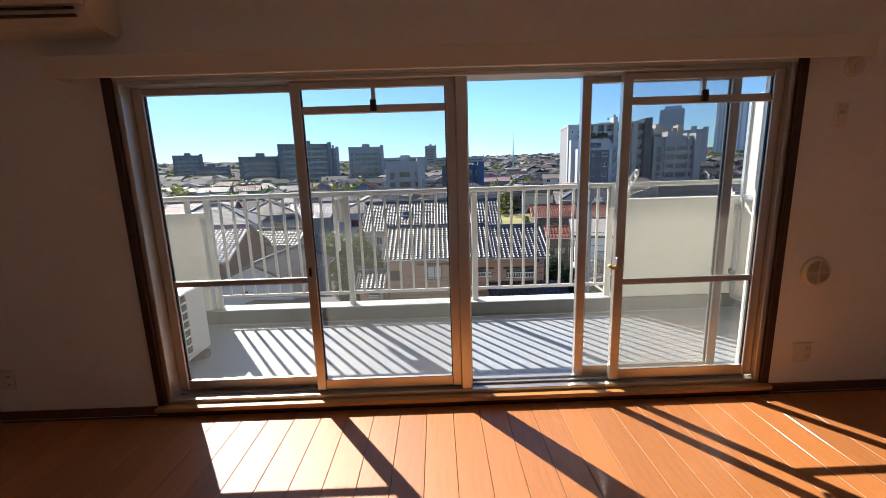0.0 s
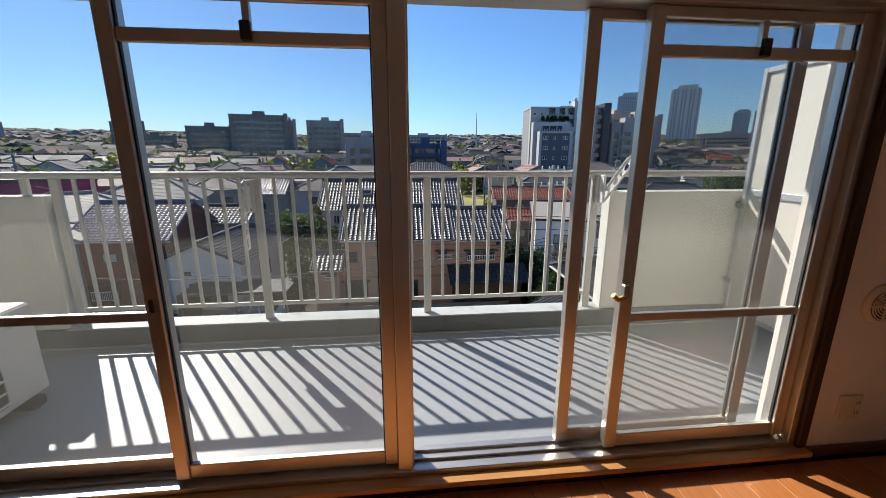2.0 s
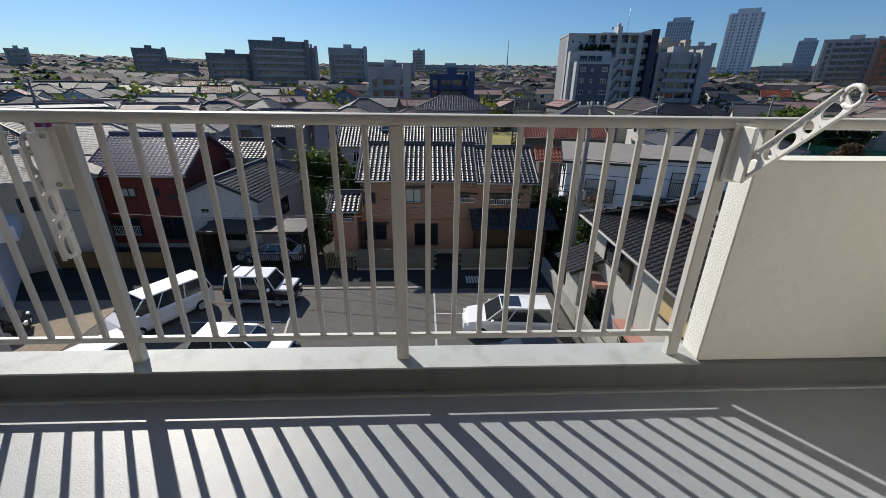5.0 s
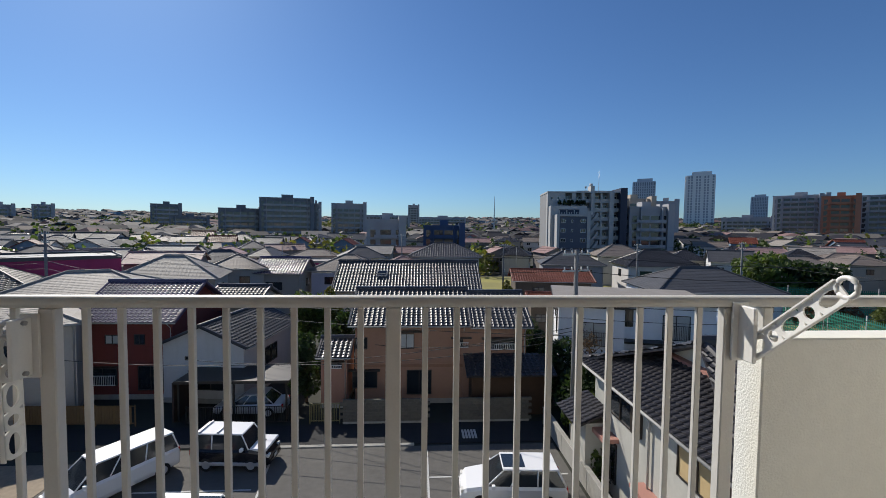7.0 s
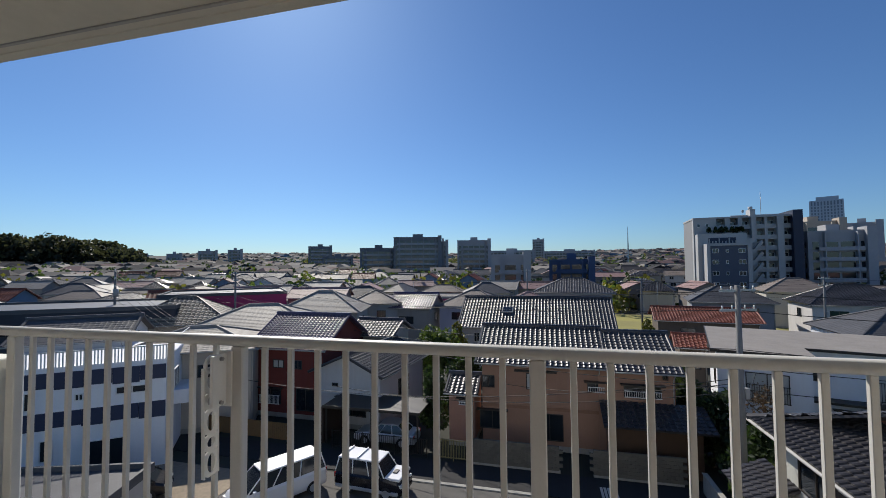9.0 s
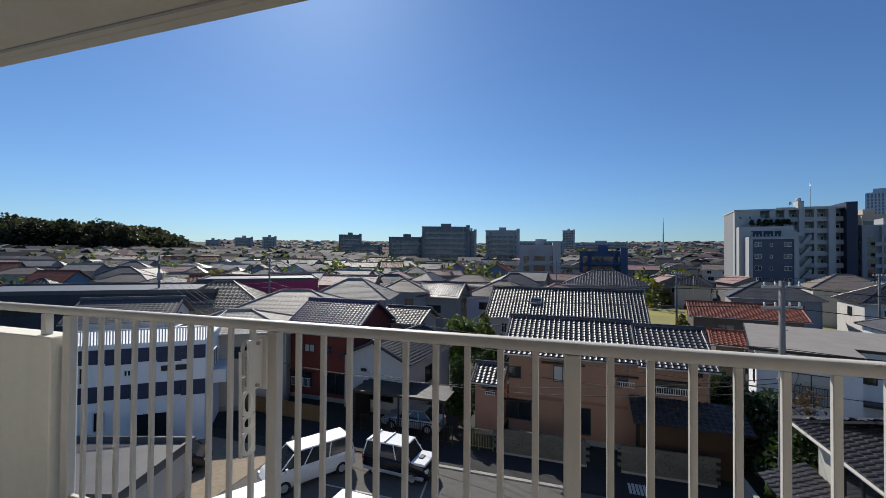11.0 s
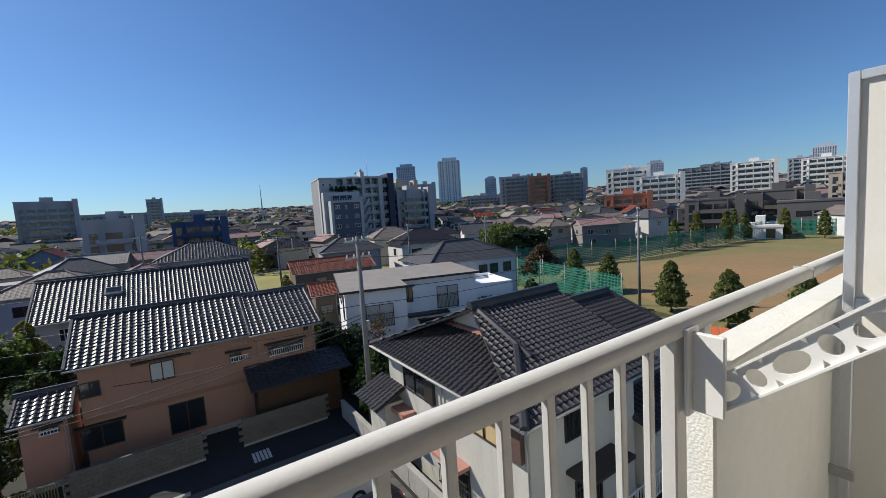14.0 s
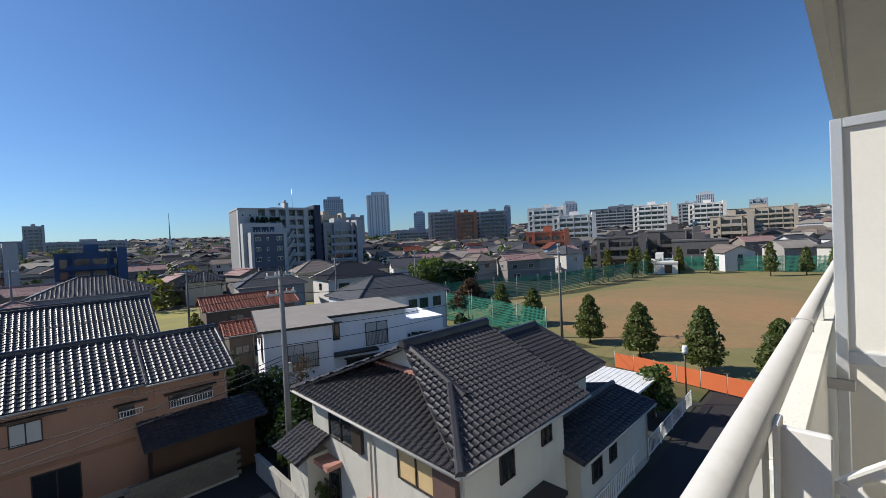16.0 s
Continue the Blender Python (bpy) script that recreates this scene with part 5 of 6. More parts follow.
# ---------- cars ----------
def car(label, x, y, yaw, L, W, H, body, lower=None, kind="suv", group="parked cars"):
    """Car facing its own +x: shell by cross sections, glasshouse, wheels, lamps."""
    c = thing("car", pose(x, y, GZ, 0, 0, yaw), label, "car", group)
    h0 = 0.28
    belt = H * 0.60
    hood = {"suv": 0.24, "van": 0.14, "sedan": 0.26, "jeep": 0.25}[kind]
    rear = {"suv": 0.02, "van": 0.02, "sedan": 0.13, "jeep": 0.02}[kind]
    xs = [-L / 2, -L / 2 + 0.12, -L * 0.25, 0, L / 2 - hood * L, L / 2 - 0.25, L / 2]
    zt = [belt * 0.92, belt, belt, belt, belt, belt * 0.86, belt * 0.66]
    wd = [W * 0.43, W * 0.48, W / 2, W / 2, W / 2, W * 0.47, W * 0.38]
    vs, fs = [], []
    for a, z, w in zip(xs, zt, wd):
        vs += [(a, -w * 0.93, h0), (a, -w, h0 + 0.2), (a, -w, z - 0.12), (a, -w * 0.9, z), (a, w * 0.9, z), (a, w, z - 0.12), (a, w, h0 + 0.2), (a, w * 0.93, h0)]
    for k in range(len(xs) - 1):
        fs += [(k * 8 + i, k * 8 + 8 + i, k * 8 + 8 + (i + 1) % 8, k * 8 + (i + 1) % 8) for i in range(8)]
    n = len(vs)
    fs += [tuple(range(8)), tuple(range(n - 1, n - 9, -1))]
    part("body", G().add(vs, fs), lower or body, c)
    if lower:
        part("bonnet", G().box(L / 2 - hood * L, L / 2 - 0.12, -W * 0.44, W * 0.44, belt * 0.9, belt + 0.03, c=0.03), body, c)
        part("side_trim", G().box(-L / 2 + 0.1, L / 2 - 0.2, -W / 2 - 0.02, W / 2 + 0.02, h0 + 0.02, h0 + 0.2, c=0.02), CARSILVER, c)
    r0, r1 = -L / 2 + rear * L, L / 2 - hood * L
    rake_f, rake_r = {"suv": (0.75, 0.35), "van": (0.8, 0.2), "sedan": (0.8, 0.6), "jeep": (0.4, 0.15)}[kind]
    b, t = W * 0.46, W * 0.37
    zr = H - 0.06
    gv = [(r0, -b, belt), (r1, -b, belt), (r1, b, belt), (r0, b, belt), (r0 + rake_r, -t, zr), (r1 - rake_f, -t, zr), (r1 - rake_f, t, zr), (r0 + rake_r, t, zr)]
    part("glasshouse", G().add(gv, [(0, 1, 5, 4), (1, 2, 6, 5), (2, 3, 7, 6), (3, 0, 4, 7), (4, 5, 6, 7)]), DARKGLASS, c, "dark tinted car windows")
    part("roof", G().box(r0 + rake_r - 0.06, r1 - rake_f + 0.05, -t - 0.03, t + 0.03, zr - 0.02, H, c=0.025), body, c)
    pg = G()
    for s in (-1, 1):
        for fr in (0.0, 0.36, 0.7, 1.0):
            xb, xt = r0 + (r1 - r0) * fr, r0 + rake_r + (r1 - rake_f - r0 - rake_r) * fr
            pg.tube([(xb, s * b, belt), (xt, s * t, zr)], 0.035, 5)
    part("pillar", pg, body, c)
    if kind == "suv":
        part("sunroof", G().box(-0.5, 0.45, -t * 0.75, t * 0.75, H, H + 0.012), DARKGLASS, c)
    if kind == "jeep":
        part("roof_rack", G().box(r0 + 0.3, r0 + 0.36, -t, t, H, H + 0.08).box(r0 + 1.2, r0 + 1.26, -t, t, H, H + 0.08), CARSILVER, c)
        part("bonnet_scoop", G().box(L / 2 - 0.75, L / 2 - 0.5, -0.2, 0.2, belt + 0.02, belt + 0.08, c=0.02), DARKFRAME, c)
    for s in (-1, 1):
        part("mirror", G().box(r1 - 0.35, r1 - 0.2, s * (W / 2 + 0.1) - 0.09, s * (W / 2 + 0.1) + 0.09, belt, belt + 0.16, c=0.02), body, c)
        part("headlight", G().box(L / 2 - 0.22, L / 2 - 0.01, s * W * 0.33 - 0.16, s * W * 0.33 + 0.12, belt * 0.6, belt * 0.6 + 0.16, c=0.02), WHITEPL, c)
        part("tail_lamp", G().box(-L / 2 - 0.01, -L / 2 + 0.12, s * W * 0.4 - 0.1, s * W * 0.4 + 0.07, belt * 0.7, belt * 0.95, c=0.02), REDLAMP, c)
        for fx in (-L / 2 + 0.85, L / 2 - 0.85):
            w = part("wheel", G().tube([(fx, s * (W / 2 - 0.2), 0.33), (fx, s * (W / 2 + 0.01), 0.33)], 0.33, 18), TYRE, c)
            part("rim", G().tube([(fx, s * (W / 2 + 0.005), 0.33), (fx, s * (W / 2 + 0.02), 0.33)], 0.2, 12), CARSILVER, w)
    part("bumper", G().box(L / 2 - 0.1, L / 2 + 0.03, -W * 0.38, W * 0.38, 0.3, 0.5, c=0.03), lower or body, c)
    part("number_plate", G().box(L / 2 + 0.03, L / 2 + 0.04, -0.17, 0.17, 0.42, 0.58), WHITEPL, c)
    return c


car("white sport utility car with dark sunroof", 4.6, 17.6, 176, 4.6, 1.85, 1.68, CARWHITE)
car("black sedan parked in the bay", 4.9, 14.5, 178, 4.7, 1.8, 1.45, CARBLACK, kind="sedan")
car("white car at the front of the lot", 4.9, 11.6, 178, 4.4, 1.7, 1.5, CARWHITE, kind="sedan")
car("white and black off-road car with roof rack", -8.8, 20.9, -4, 3.9, 1.7, 1.8, CARWHITE, CARBLACK, "jeep")
car("white minivan parked aslant", -13.3, 18.9, -122, 4.8, 1.75, 1.9, CARWHITE, kind="van")
car("white minivan parked aslant", -13.4, 13.2, -122, 4.7, 1.7, 1.85, CARWHITE, kind="van")
car("white estate car with tinted windows", -7.7, 15.4, -4, 4.5, 1.75, 1.55, CARWHITE, CARBLACK, kind="suv")
car("dark grey car at the front of the lot", -7.2, 12.4, -4, 4.5, 1.75, 1.5, CARBLACK, kind="sedan")
car("silver car under the dark carport", -10.3, 26.6, 180, 4.3, 1.7, 1.45, CARSILVER, kind="sedan")
car("dark car beside the white house", -20.9, 17.0, 37, 4.0, 1.6, 1.6, CARBLACK, kind="van")


# ---------- trees ----------
def leaves(n, rad, seed, size=0.2, shape="round", squash=1.0):
    """Crown of many small bent leaf clumps round a lumpy volume; z from 0 to 1 times its height."""
    rng = np.random.RandomState(seed)
    blobs = [(rng.uniform(-0.55, 0.55), rng.uniform(-0.55, 0.55), rng.uniform(0.15, 0.85), rng.uniform(0.3, 0.5)) for _ in range(14)]
    vs, fs = [], []
    while len(fs) < n * 2:
        if shape == "cone":
            z = rng.uniform(0, 1) ** 1.25
            r = (1 - z) ** 0.6 * (0.6 + 0.4 * min(1, z * 5)) * (0.88 + 0.12 * math.sin(z * 30)) + 0.04
            a = rng.uniform(0, 2 * math.pi)
            q = math.sqrt(rng.uniform(0.25, 1)) * r * rng.uniform(0.85, 1.1)
            p = np.array((q * math.cos(a), q * math.sin(a), z))
        else:
            b = blobs[rng.randint(14)]
            d = rng.normal(size=3)
            d /= np.linalg.norm(d)
            p = np.array(b[:3]) + d * b[3] * rng.uniform(0.75, 1.05) * np.array((1, 1, 0.55))
        c = np.array((p[0] * rad, p[1] * rad, p[2] * rad * 2 * squash))
        u = rng.normal(size=3)
        u /= np.linalg.norm(u)
        w = np.cross(u, rng.normal(size=3))
        w /= np.linalg.norm(w)
        s = size * rng.uniform(0.6, 1.3)
        o = len(vs)
        vs += [tuple(c - u * s), tuple(c + w * s * 0.55), tuple(c + u * s), tuple(c - w * s * 0.55 + np.cross(u, w) * s * 0.2)]
        fs += [(o, o + 1, o + 2), (o, o + 2, o + 3)]
    g = Geo()
    g.add(vs, fs)
    return g


CROWN = {}


def tree(label, x, y, h, r, leaf=1, shape="round", n=1500, trunk=0.25, size=0.2, seed=1, name="tree", base=None, group=""):
    t = thing(name, pose(x, y, GZ if base is None else base, 0, 0, random.uniform(0, 360)), label, "shrub" if name == "shrub" else "tree", group)
    th = h * trunk
    rng = random.Random(seed)
    tg = G().tube([(0, 0, 0), (0.05, 0, th * 0.5), (0, 0.05, th), (0, 0, h * 0.75)], 0.05 + h * 0.016, 8, True, 0.02)
    part("trunk", tg, TRUNK, t)
    for i in range(5):
        a = rng.uniform(0, 6.28)
        z = th + (h - th) * rng.uniform(0.05, 0.5)
        part("limb", G().tube([(0, 0, z), (math.cos(a) * r * 0.35, math.sin(a) * r * 0.35, z + h * 0.07), (math.cos(a) * r * 0.7, math.sin(a) * r * 0.7, z + h * 0.16)], 0.012 + h * 0.006, 6, True, 0.01), TRUNK, t)
    key = (leaf, shape, n, round(r, 1), round(h - th, 1), size, seed % 4)
    if key not in CROWN:
        g = leaves(n, r, seed % 4 + 5, size, shape, (h - th) / (2 * r))
        CROWN[key] = g.mesh("crown", LEAF[leaf])
    c = new("crown", CROWN[key])
    c.parent = t
    c.location = (0, 0, th)
    return t


PARK = "young conical trees along the field"
for i, (x, y, h) in enumerate(((43.2, 22.4, 5.3), (41.0, 16.3, 5.2), (39.6, 10.7, 5.5), (39.4, 5.6, 5.0), (48.3, 33.0, 5.0), (44.5, 35.5, 5.9))):
    tree("young conical park tree with dense green leaves", x, y, h, 2.0, 4, "cone", 3600, 0.14, 0.17, i, group=PARK)
for i, (x, y) in enumerate(((126, 29), (124.7, 36), (122, 16), (118, 42), (110, 43), (127, 10), (128, 5), (100, 45), (92, 46), (120, 45))):
    tree("upright green tree at the far edge of the field", x, y, 6.5 + (i * 7 % 5) * 0.4, 1.9, (4, 2, 4)[i % 3], "cone", 700, 0.15, 0.35, i, group="far field trees")
tree("broad brownish autumn tree beside the net", 45.5, 42.5, 6.5, 3.4, 3, "round", 3000, 0.15, 0.28, 2)
tree("broad green tree behind the white house", 58, 66, 8.5, 6.0, 1, "round", 3000, 0.15, 0.45, 3)
tree("broad green tree behind the white house", 66, 64, 7.5, 5.0, 0, "round", 2500, 0.15, 0.45, 1)
tree("dense garden tree behind the red house", -9.8, 38.5, 6.2, 2.2, 1, "round", 2600, 0.15, 0.2, 1)
tree("yellow-green garden tree beside the pale house", -8.2, 40.0, 6.4, 1.6, 2, "round", 1800, 0.2, 0.2, 2)
tree("dark clipped garden tree beside the annex", -7.3, 28.2, 4.6, 1.2, 0, "round", 1800, 0.15, 0.16, 0)
tree("green shrub inside the boundary wall", 9.2, 20.6, 3.4, 1.3, 4, "round", 2200, 0.1, 0.15, 3, name="shrub")
tree("dark garden tree by the utility pole", 10.4, 23.8, 4.6, 1.9, 0, "round", 2600, 0.12, 0.17, 2)
tree("dark garden tree between the houses", 9.8, 27.6, 4.4, 1.6, 0, "round", 2400, 0.12, 0.17, 0)
tree("dark garden shrub between the houses", 9.0, 33.5, 5.2, 1.4, 1, "round", 1800, 0.12, 0.18, 1)
tree("yellow-green hedge beside the red roof", 12.3, 52.0, 5.6, 1.6, 2, "round", 1500, 0.12, 0.22, 2)
tree("bare grey garden tree before the white house", 12.4, 27.6, 5.2, 1.2, 3, "round", 350, 0.35, 0.10, 1)
tree("green shrub beside the carport", 28.2, 10.9, 3.4, 1.3, 1, "round", 1200, 0.15, 0.17, 0, name="shrub")
tree("low green shrub beside the lane", 8.9, 18.3, 1.8, 0.7, 1, "round", 900, 0.1, 0.12, 2, name="shrub")
for i, (x, y) in enumerate(((37, 21.5), (38, 27), (40, 30), (36.5, 25), (41.5, 37))):
    tree("low brownish shrub on the park verge", x, y, 1.5, 1.0, (3, 0)[i % 2], "round", 500, 0.1, 0.16, i, name="shrub")

# added dark shrubs that stand in for black shade between the houses
for i, (x, y, h, r) in enumerate(((-6.9, 33.0, 4.2, 1.3), (-6.2, 36.5, 4.8, 1.5), (9.6, 30.5, 4.6, 1.6), (10.6, 26.0, 3.4, 1.5), (10.2, 36.5, 4.4, 1.6), (9.3, 22.2, 2.6, 1.0), (-11.2, 40.5, 4.6, 1.8), (-24.2, 33.0, 4.4, 1.3), (25.5, 30.5, 3.6, 1.6), (22.5, 27.0, 3.2, 1.6), (19.0, 25.0, 3.0, 1.5), (16.0, 23.5, 3.2, 1.5), (27.5, 24.0, 3.2, 1.8), (31.0, 28.0, 3.6, 1.9), (34.5, 33.0, 3.8, 1.8))):
    tree("dark shrub added to fill the shaded gap between houses", x, y, h, r, 0, "round", 1500, 0.12, 0.18, i, name="shrub")

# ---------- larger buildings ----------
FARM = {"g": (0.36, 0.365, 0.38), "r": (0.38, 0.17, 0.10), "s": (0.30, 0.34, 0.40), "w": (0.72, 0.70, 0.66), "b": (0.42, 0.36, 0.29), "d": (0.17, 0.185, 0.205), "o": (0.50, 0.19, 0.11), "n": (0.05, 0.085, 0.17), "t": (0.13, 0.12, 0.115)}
FARL = {"g": "grey concrete apartment block far away", "r": "brick-red apartment block with balconies", "s": "slate-blue high-rise tower on the skyline", "w": "white apartment block with balcony bands",
        "b": "beige apartment block with balconies", "d": "dark grey apartment block on the skyline", "o": "low orange-walled building beside the field", "n": "blue-walled apartment house among low roofs", "t": "dark taupe low block beside the field"}


def block(x, y, rot, w, top, k, depth=14.0, storey=3.1):
    """Apartment block with a window in every bay of every storey and balcony slabs."""
    b = thing("apartment_building", pose(x, y, GZ, 0, 0, rot), FARL[k], "building", "distant blocks")
    H = top - GZ
    m = mat("block_wall_" + k, FARM[k], 0.8, 0.08, 0.15)
    part("wall", G().box(-w / 2, w / 2, 0, depth, 0, H), m, b)
    part("parapet", G().box(-w / 2 - 0.15, w / 2 + 0.15, -0.15, depth + 0.15, H, H + 0.5), m, b)
    part("roof_box", G().box(-w * 0.1, w * 0.12, depth * 0.3, depth * 0.7, H + 0.5, H + 2.6), m, b)
    ns = max(1, int(H / storey))
    nb = max(2, int(w / 3.4))
    pale = mat("block_wall_g", FARM["g"], 0.8, 0.08, 0.15) if k == "d" else m
    wg = G()
    for s in range(ns):
        z = s * storey + 0.25
        for i in range(nb):
            u, q = -w / 2 + w * (i + 0.5) / nb, w / nb * (0.42 if i not in (0, nb - 1) else 0.2)
            wg.box(u - q, u + q, -0.06, 0.05, z, z + 2.3)
        if s:
            part("balcony", G().box(-w / 2 + w / nb * 0.6, w / 2 - w / nb * 0.6, -1.4, 0, s * storey - 0.15, s * storey).box(-w / 2 + w / nb * 0.6, w / 2 - w / nb * 0.6, -1.4, -1.25, s * storey, s * storey + 1.0), pale, b)
    if ns > 2:
        for i in range(1, nb, 2):
            u = -w / 2 + w * i / nb
            part("fin", G().box(u - 0.15, u + 0.15, -1.5, 0, 0, H), pale, b)
        part("stair_tower", G().box(w / 2 - w / nb * 0.5, w / 2 + 0.3, -1.8, 3.5, 0, H + 1.4), m, b)
    for s in range(ns):
        z = s * storey + 0.9
        for i in range(max(2, int(depth / 4))):
            u = depth * (i + 0.5) / max(2, int(depth / 4))
            wg.box(-w / 2 - 0.05, -w / 2 + 0.05, u - 0.8, u + 0.8, z, z + 1.4)
    tagged(part("glazing", wg, DARKGLASS, b), kind="stuff")
    return b


def tower(x, y, rot, w, top, k):
    """High-rise with upright ribs, slab edges and a stepped crown."""
    b = thing("tower_block", pose(x, y, GZ, 0, 0, rot), "pale ribbed high-rise tower on the skyline" if k == "w" else "grey-blue glazed high-rise tower on the skyline", "tower", "skyline towers")
    H = top - GZ
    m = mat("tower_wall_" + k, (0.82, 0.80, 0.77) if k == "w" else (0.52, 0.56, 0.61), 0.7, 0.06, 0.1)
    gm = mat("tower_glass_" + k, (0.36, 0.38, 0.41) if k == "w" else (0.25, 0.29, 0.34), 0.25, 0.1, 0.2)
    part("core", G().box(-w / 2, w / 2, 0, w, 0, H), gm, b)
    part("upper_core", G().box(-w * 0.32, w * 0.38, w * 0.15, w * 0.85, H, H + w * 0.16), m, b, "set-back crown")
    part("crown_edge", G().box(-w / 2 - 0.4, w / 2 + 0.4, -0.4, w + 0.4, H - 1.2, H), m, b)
    n = 7 if k == "w" else 10
    for i in range(n + 1):
        u = -w / 2 + w * i / n
        q = w * (0.06 if k == "w" and i % 2 == 0 else 0.025)
        part("rib", G().box(u - q, u + q, -0.9, 0, 0, H - 1.2), m, b)
        part("rib", G().box(-w / 2 - 0.9, -w / 2, w * i / n - q, w * i / n + q, 0, H - 1.2), m, b)
    sl = G()
    for s in range(1, int(H / 3.3)):
        sl.box(-w / 2 - 0.5, w / 2, -0.5, 0.0, s * 3.3 - 0.5, s * 3.3 + 0.5).box(-w / 2 - 0.5, -w / 2, 0, w, s * 3.3 - 0.5, s * 3.3 + 0.5)
    tagged(part("slab_edge", sl, m, b), kind="stuff")
    return b


FAR = [
    (232, 236, -45, 22, 24.2, "g"),
    (223, 203, -48, 15, 21.3, "r"),
    (266, 213, -51, 27, 23.7, "g"),
    (564, 417, -54, 10, 55.2, "s"),
    (223, 136, -59, 23, 18.6, "w"),
    (213, 113, -62, 23, 12.1, "w"),
    (530, 284, -62, 19, 45.8, "s"),
    (285, 96, -72, 22, 18.1, "w"),
    (407, 107, -75, 14, 24.0, "g"),
    (683, 155, -77, 22, 51.1, "s"),
    (313, 71, -77, 21, 17.7, "w"),
    (197, 37, -80, 14, 5.8, "b"),
    (327, 46, -82, 38, 12.7, "b"),
    (415, 176, -67, 44, 25.8, "d"),
    (557, 224, -68, 29, 36.9, "s"),
    (150, 92, -59, 17, 2.9, "o"),
    (140, 58, -69, 15, -0.5, "t"),
    (146, 36, -74, 15, -2.4, "t"),
    (158, 47, -72, 16, 1.0, "t"),
    (121, 40, -74, 9, -7.6, "w"),
    (297, 523, -30, 26, 68.3, "s"),
    (350, 489, -36, 30, 73.2, "w"),
    (396, 452, -41, 15, 44.3, "s"),
    (139, 222, -32, 13, 18.6, "g"),
    (595, 82, -82, 17, 32.0, "s"),
    (259, 307, -40, 33, 13.5, "g"),
    (-103, 244, 23, 23, 12.5, "d"),
    (-75, 239, 18, 29, 18.5, "d"),
    (-61, 248, 14, 6, 16.1, "g"),
    (-43, 257, 10, 21, 16.9, "g"),
    (-6, 521, 1, 14, 32.3, "g"),
    (-31, 419, 4, 44, 15.5, "g"),
    (28, 479, -3, 55, 16.0, "g"),
    (239, 242, -45, 27, 25.2, "g"),
    (-162, 300, 29, 24, 9.0, "d"),
    (-10, 130, 5, 12, 4.2, "g"),
    (9, 140, -3, 14, 2.6, "n"),
    (-312, 324, 44, 16, 16.8, "g"),
    (-295, 340, 41, 13, 18.0, "g"),
    (-348, 285, 51, 13, 13.0, "g"),
    (-331, 305, 47, 12, 13.8, "g"),
    (-194, 327, 31, 20, 18.9, "d"),
    (-446, 268, 59, 6, 28.9, "w"),
]
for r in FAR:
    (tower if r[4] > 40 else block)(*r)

# the eight-storey block on the right of the town
ap = thing("apartment_building", pose(48.4, 150, GZ, 0, 0, -7) @ Matrix.Diagonal((0.75, 1, 1, 1)), "white eight-storey apartment block with a slate-blue front wing", "building")
AW = mat("apartment_white", (0.43, 0.43, 0.42), 0.8, 0.06, 0.2, stain=0.12)
# darker grey than the white: shade of the balcony recesses in the colour
AG = mat("apartment_recess_shade", (0.26, 0.26, 0.26), 0.8, 0.06, 0.2, stain=0.12)
AB = mat("apartment_blue", (0.085, 0.10, 0.135), 0.7, 0.06, 0.2)
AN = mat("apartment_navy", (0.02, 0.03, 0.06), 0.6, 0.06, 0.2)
STO = 3.4


def opening(x0, x1, y, z0, z1, name="window"):
    """Recessed dark glazing with a pale frame bar."""
    w = part(name, G().box(x0 - 0.1, x0, y - 0.1, y, z0, z1).box(x1, x1 + 0.1, y - 0.1, y, z0, z1).box(x0 - 0.1, x1 + 0.1, y - 0.1, y, z1, z1 + 0.1).box(x0 - 0.1, x1 + 0.1, y - 0.14, y, z0 - 0.12, z0), WHITEFRAME, ap)
    part("pane", G().box(x0, x1, y - 0.04, y, z0, z1), DARKGLASS, w)


part("wall", G().box(0, 34.8, 2.2, 16, 0, 26.3), AG, ap, "recessed wall behind the balconies, greyed for its shade")
part("roof_slab", G().box(-0.2, 34.8, -0.2, 16.2, 26.3, 26.8), AW, ap)
part("end_wall", G().box(0, 8.7, 0, 2.2, 0, 26.3), AW, ap)
for x0, x1, y0 in ((11.8, 13.8, 0.0), (21.0, 22.7, -0.8), (30.0, 32.2, -0.5), (16.6, 18.0, 0.0), (26.0, 27.0, 0.4)):
    part("pilaster", G().box(x0, x1, y0, 2.2, 0, 26.3), AW, ap)
for x0, x1, first in ((13.8, 16.6, 5), (18.0, 21.0, 0), (22.7, 26.0, 0), (27.0, 30.0, 0), (32.2, 34.8, 0), (8.7, 11.8, 6)):
    for k in range(first, 8):
        z = 26.3 - (8 - k) * STO
        if z < 0:
            continue
        b = part("balcony", G().box(x0, x1, 0.5, 2.2, z - 0.2, z).box(x0, x1, 0.5, 0.65, z, z + 1.1), AW, ap)
        part("balcony_cap", G().box(x0, x1, 0.42, 0.73, z + 1.1, z + 1.18), STEEL, b)
        opening(x0 + 0.4, x1 - 0.4, 2.2, z + 0.15, z + 2.2)
for x in (2.0, 5.2):
    for z in (24.2, 20.9, 17.4):
        opening(x - 0.45, x + 0.45, 0.0, z - 0.4, z + 0.5)
part("stepped_wing", G().box(0.5, 18, -4, 0, 0, 19.4).box(0.5, 18, -4, -3.7, 19.4, 21.2).box(0.5, 4.4, -3.7, 0, 19.4, 21.2).box(14.4, 18, -3.7, 0, 19.4, 21.2), AW, ap)
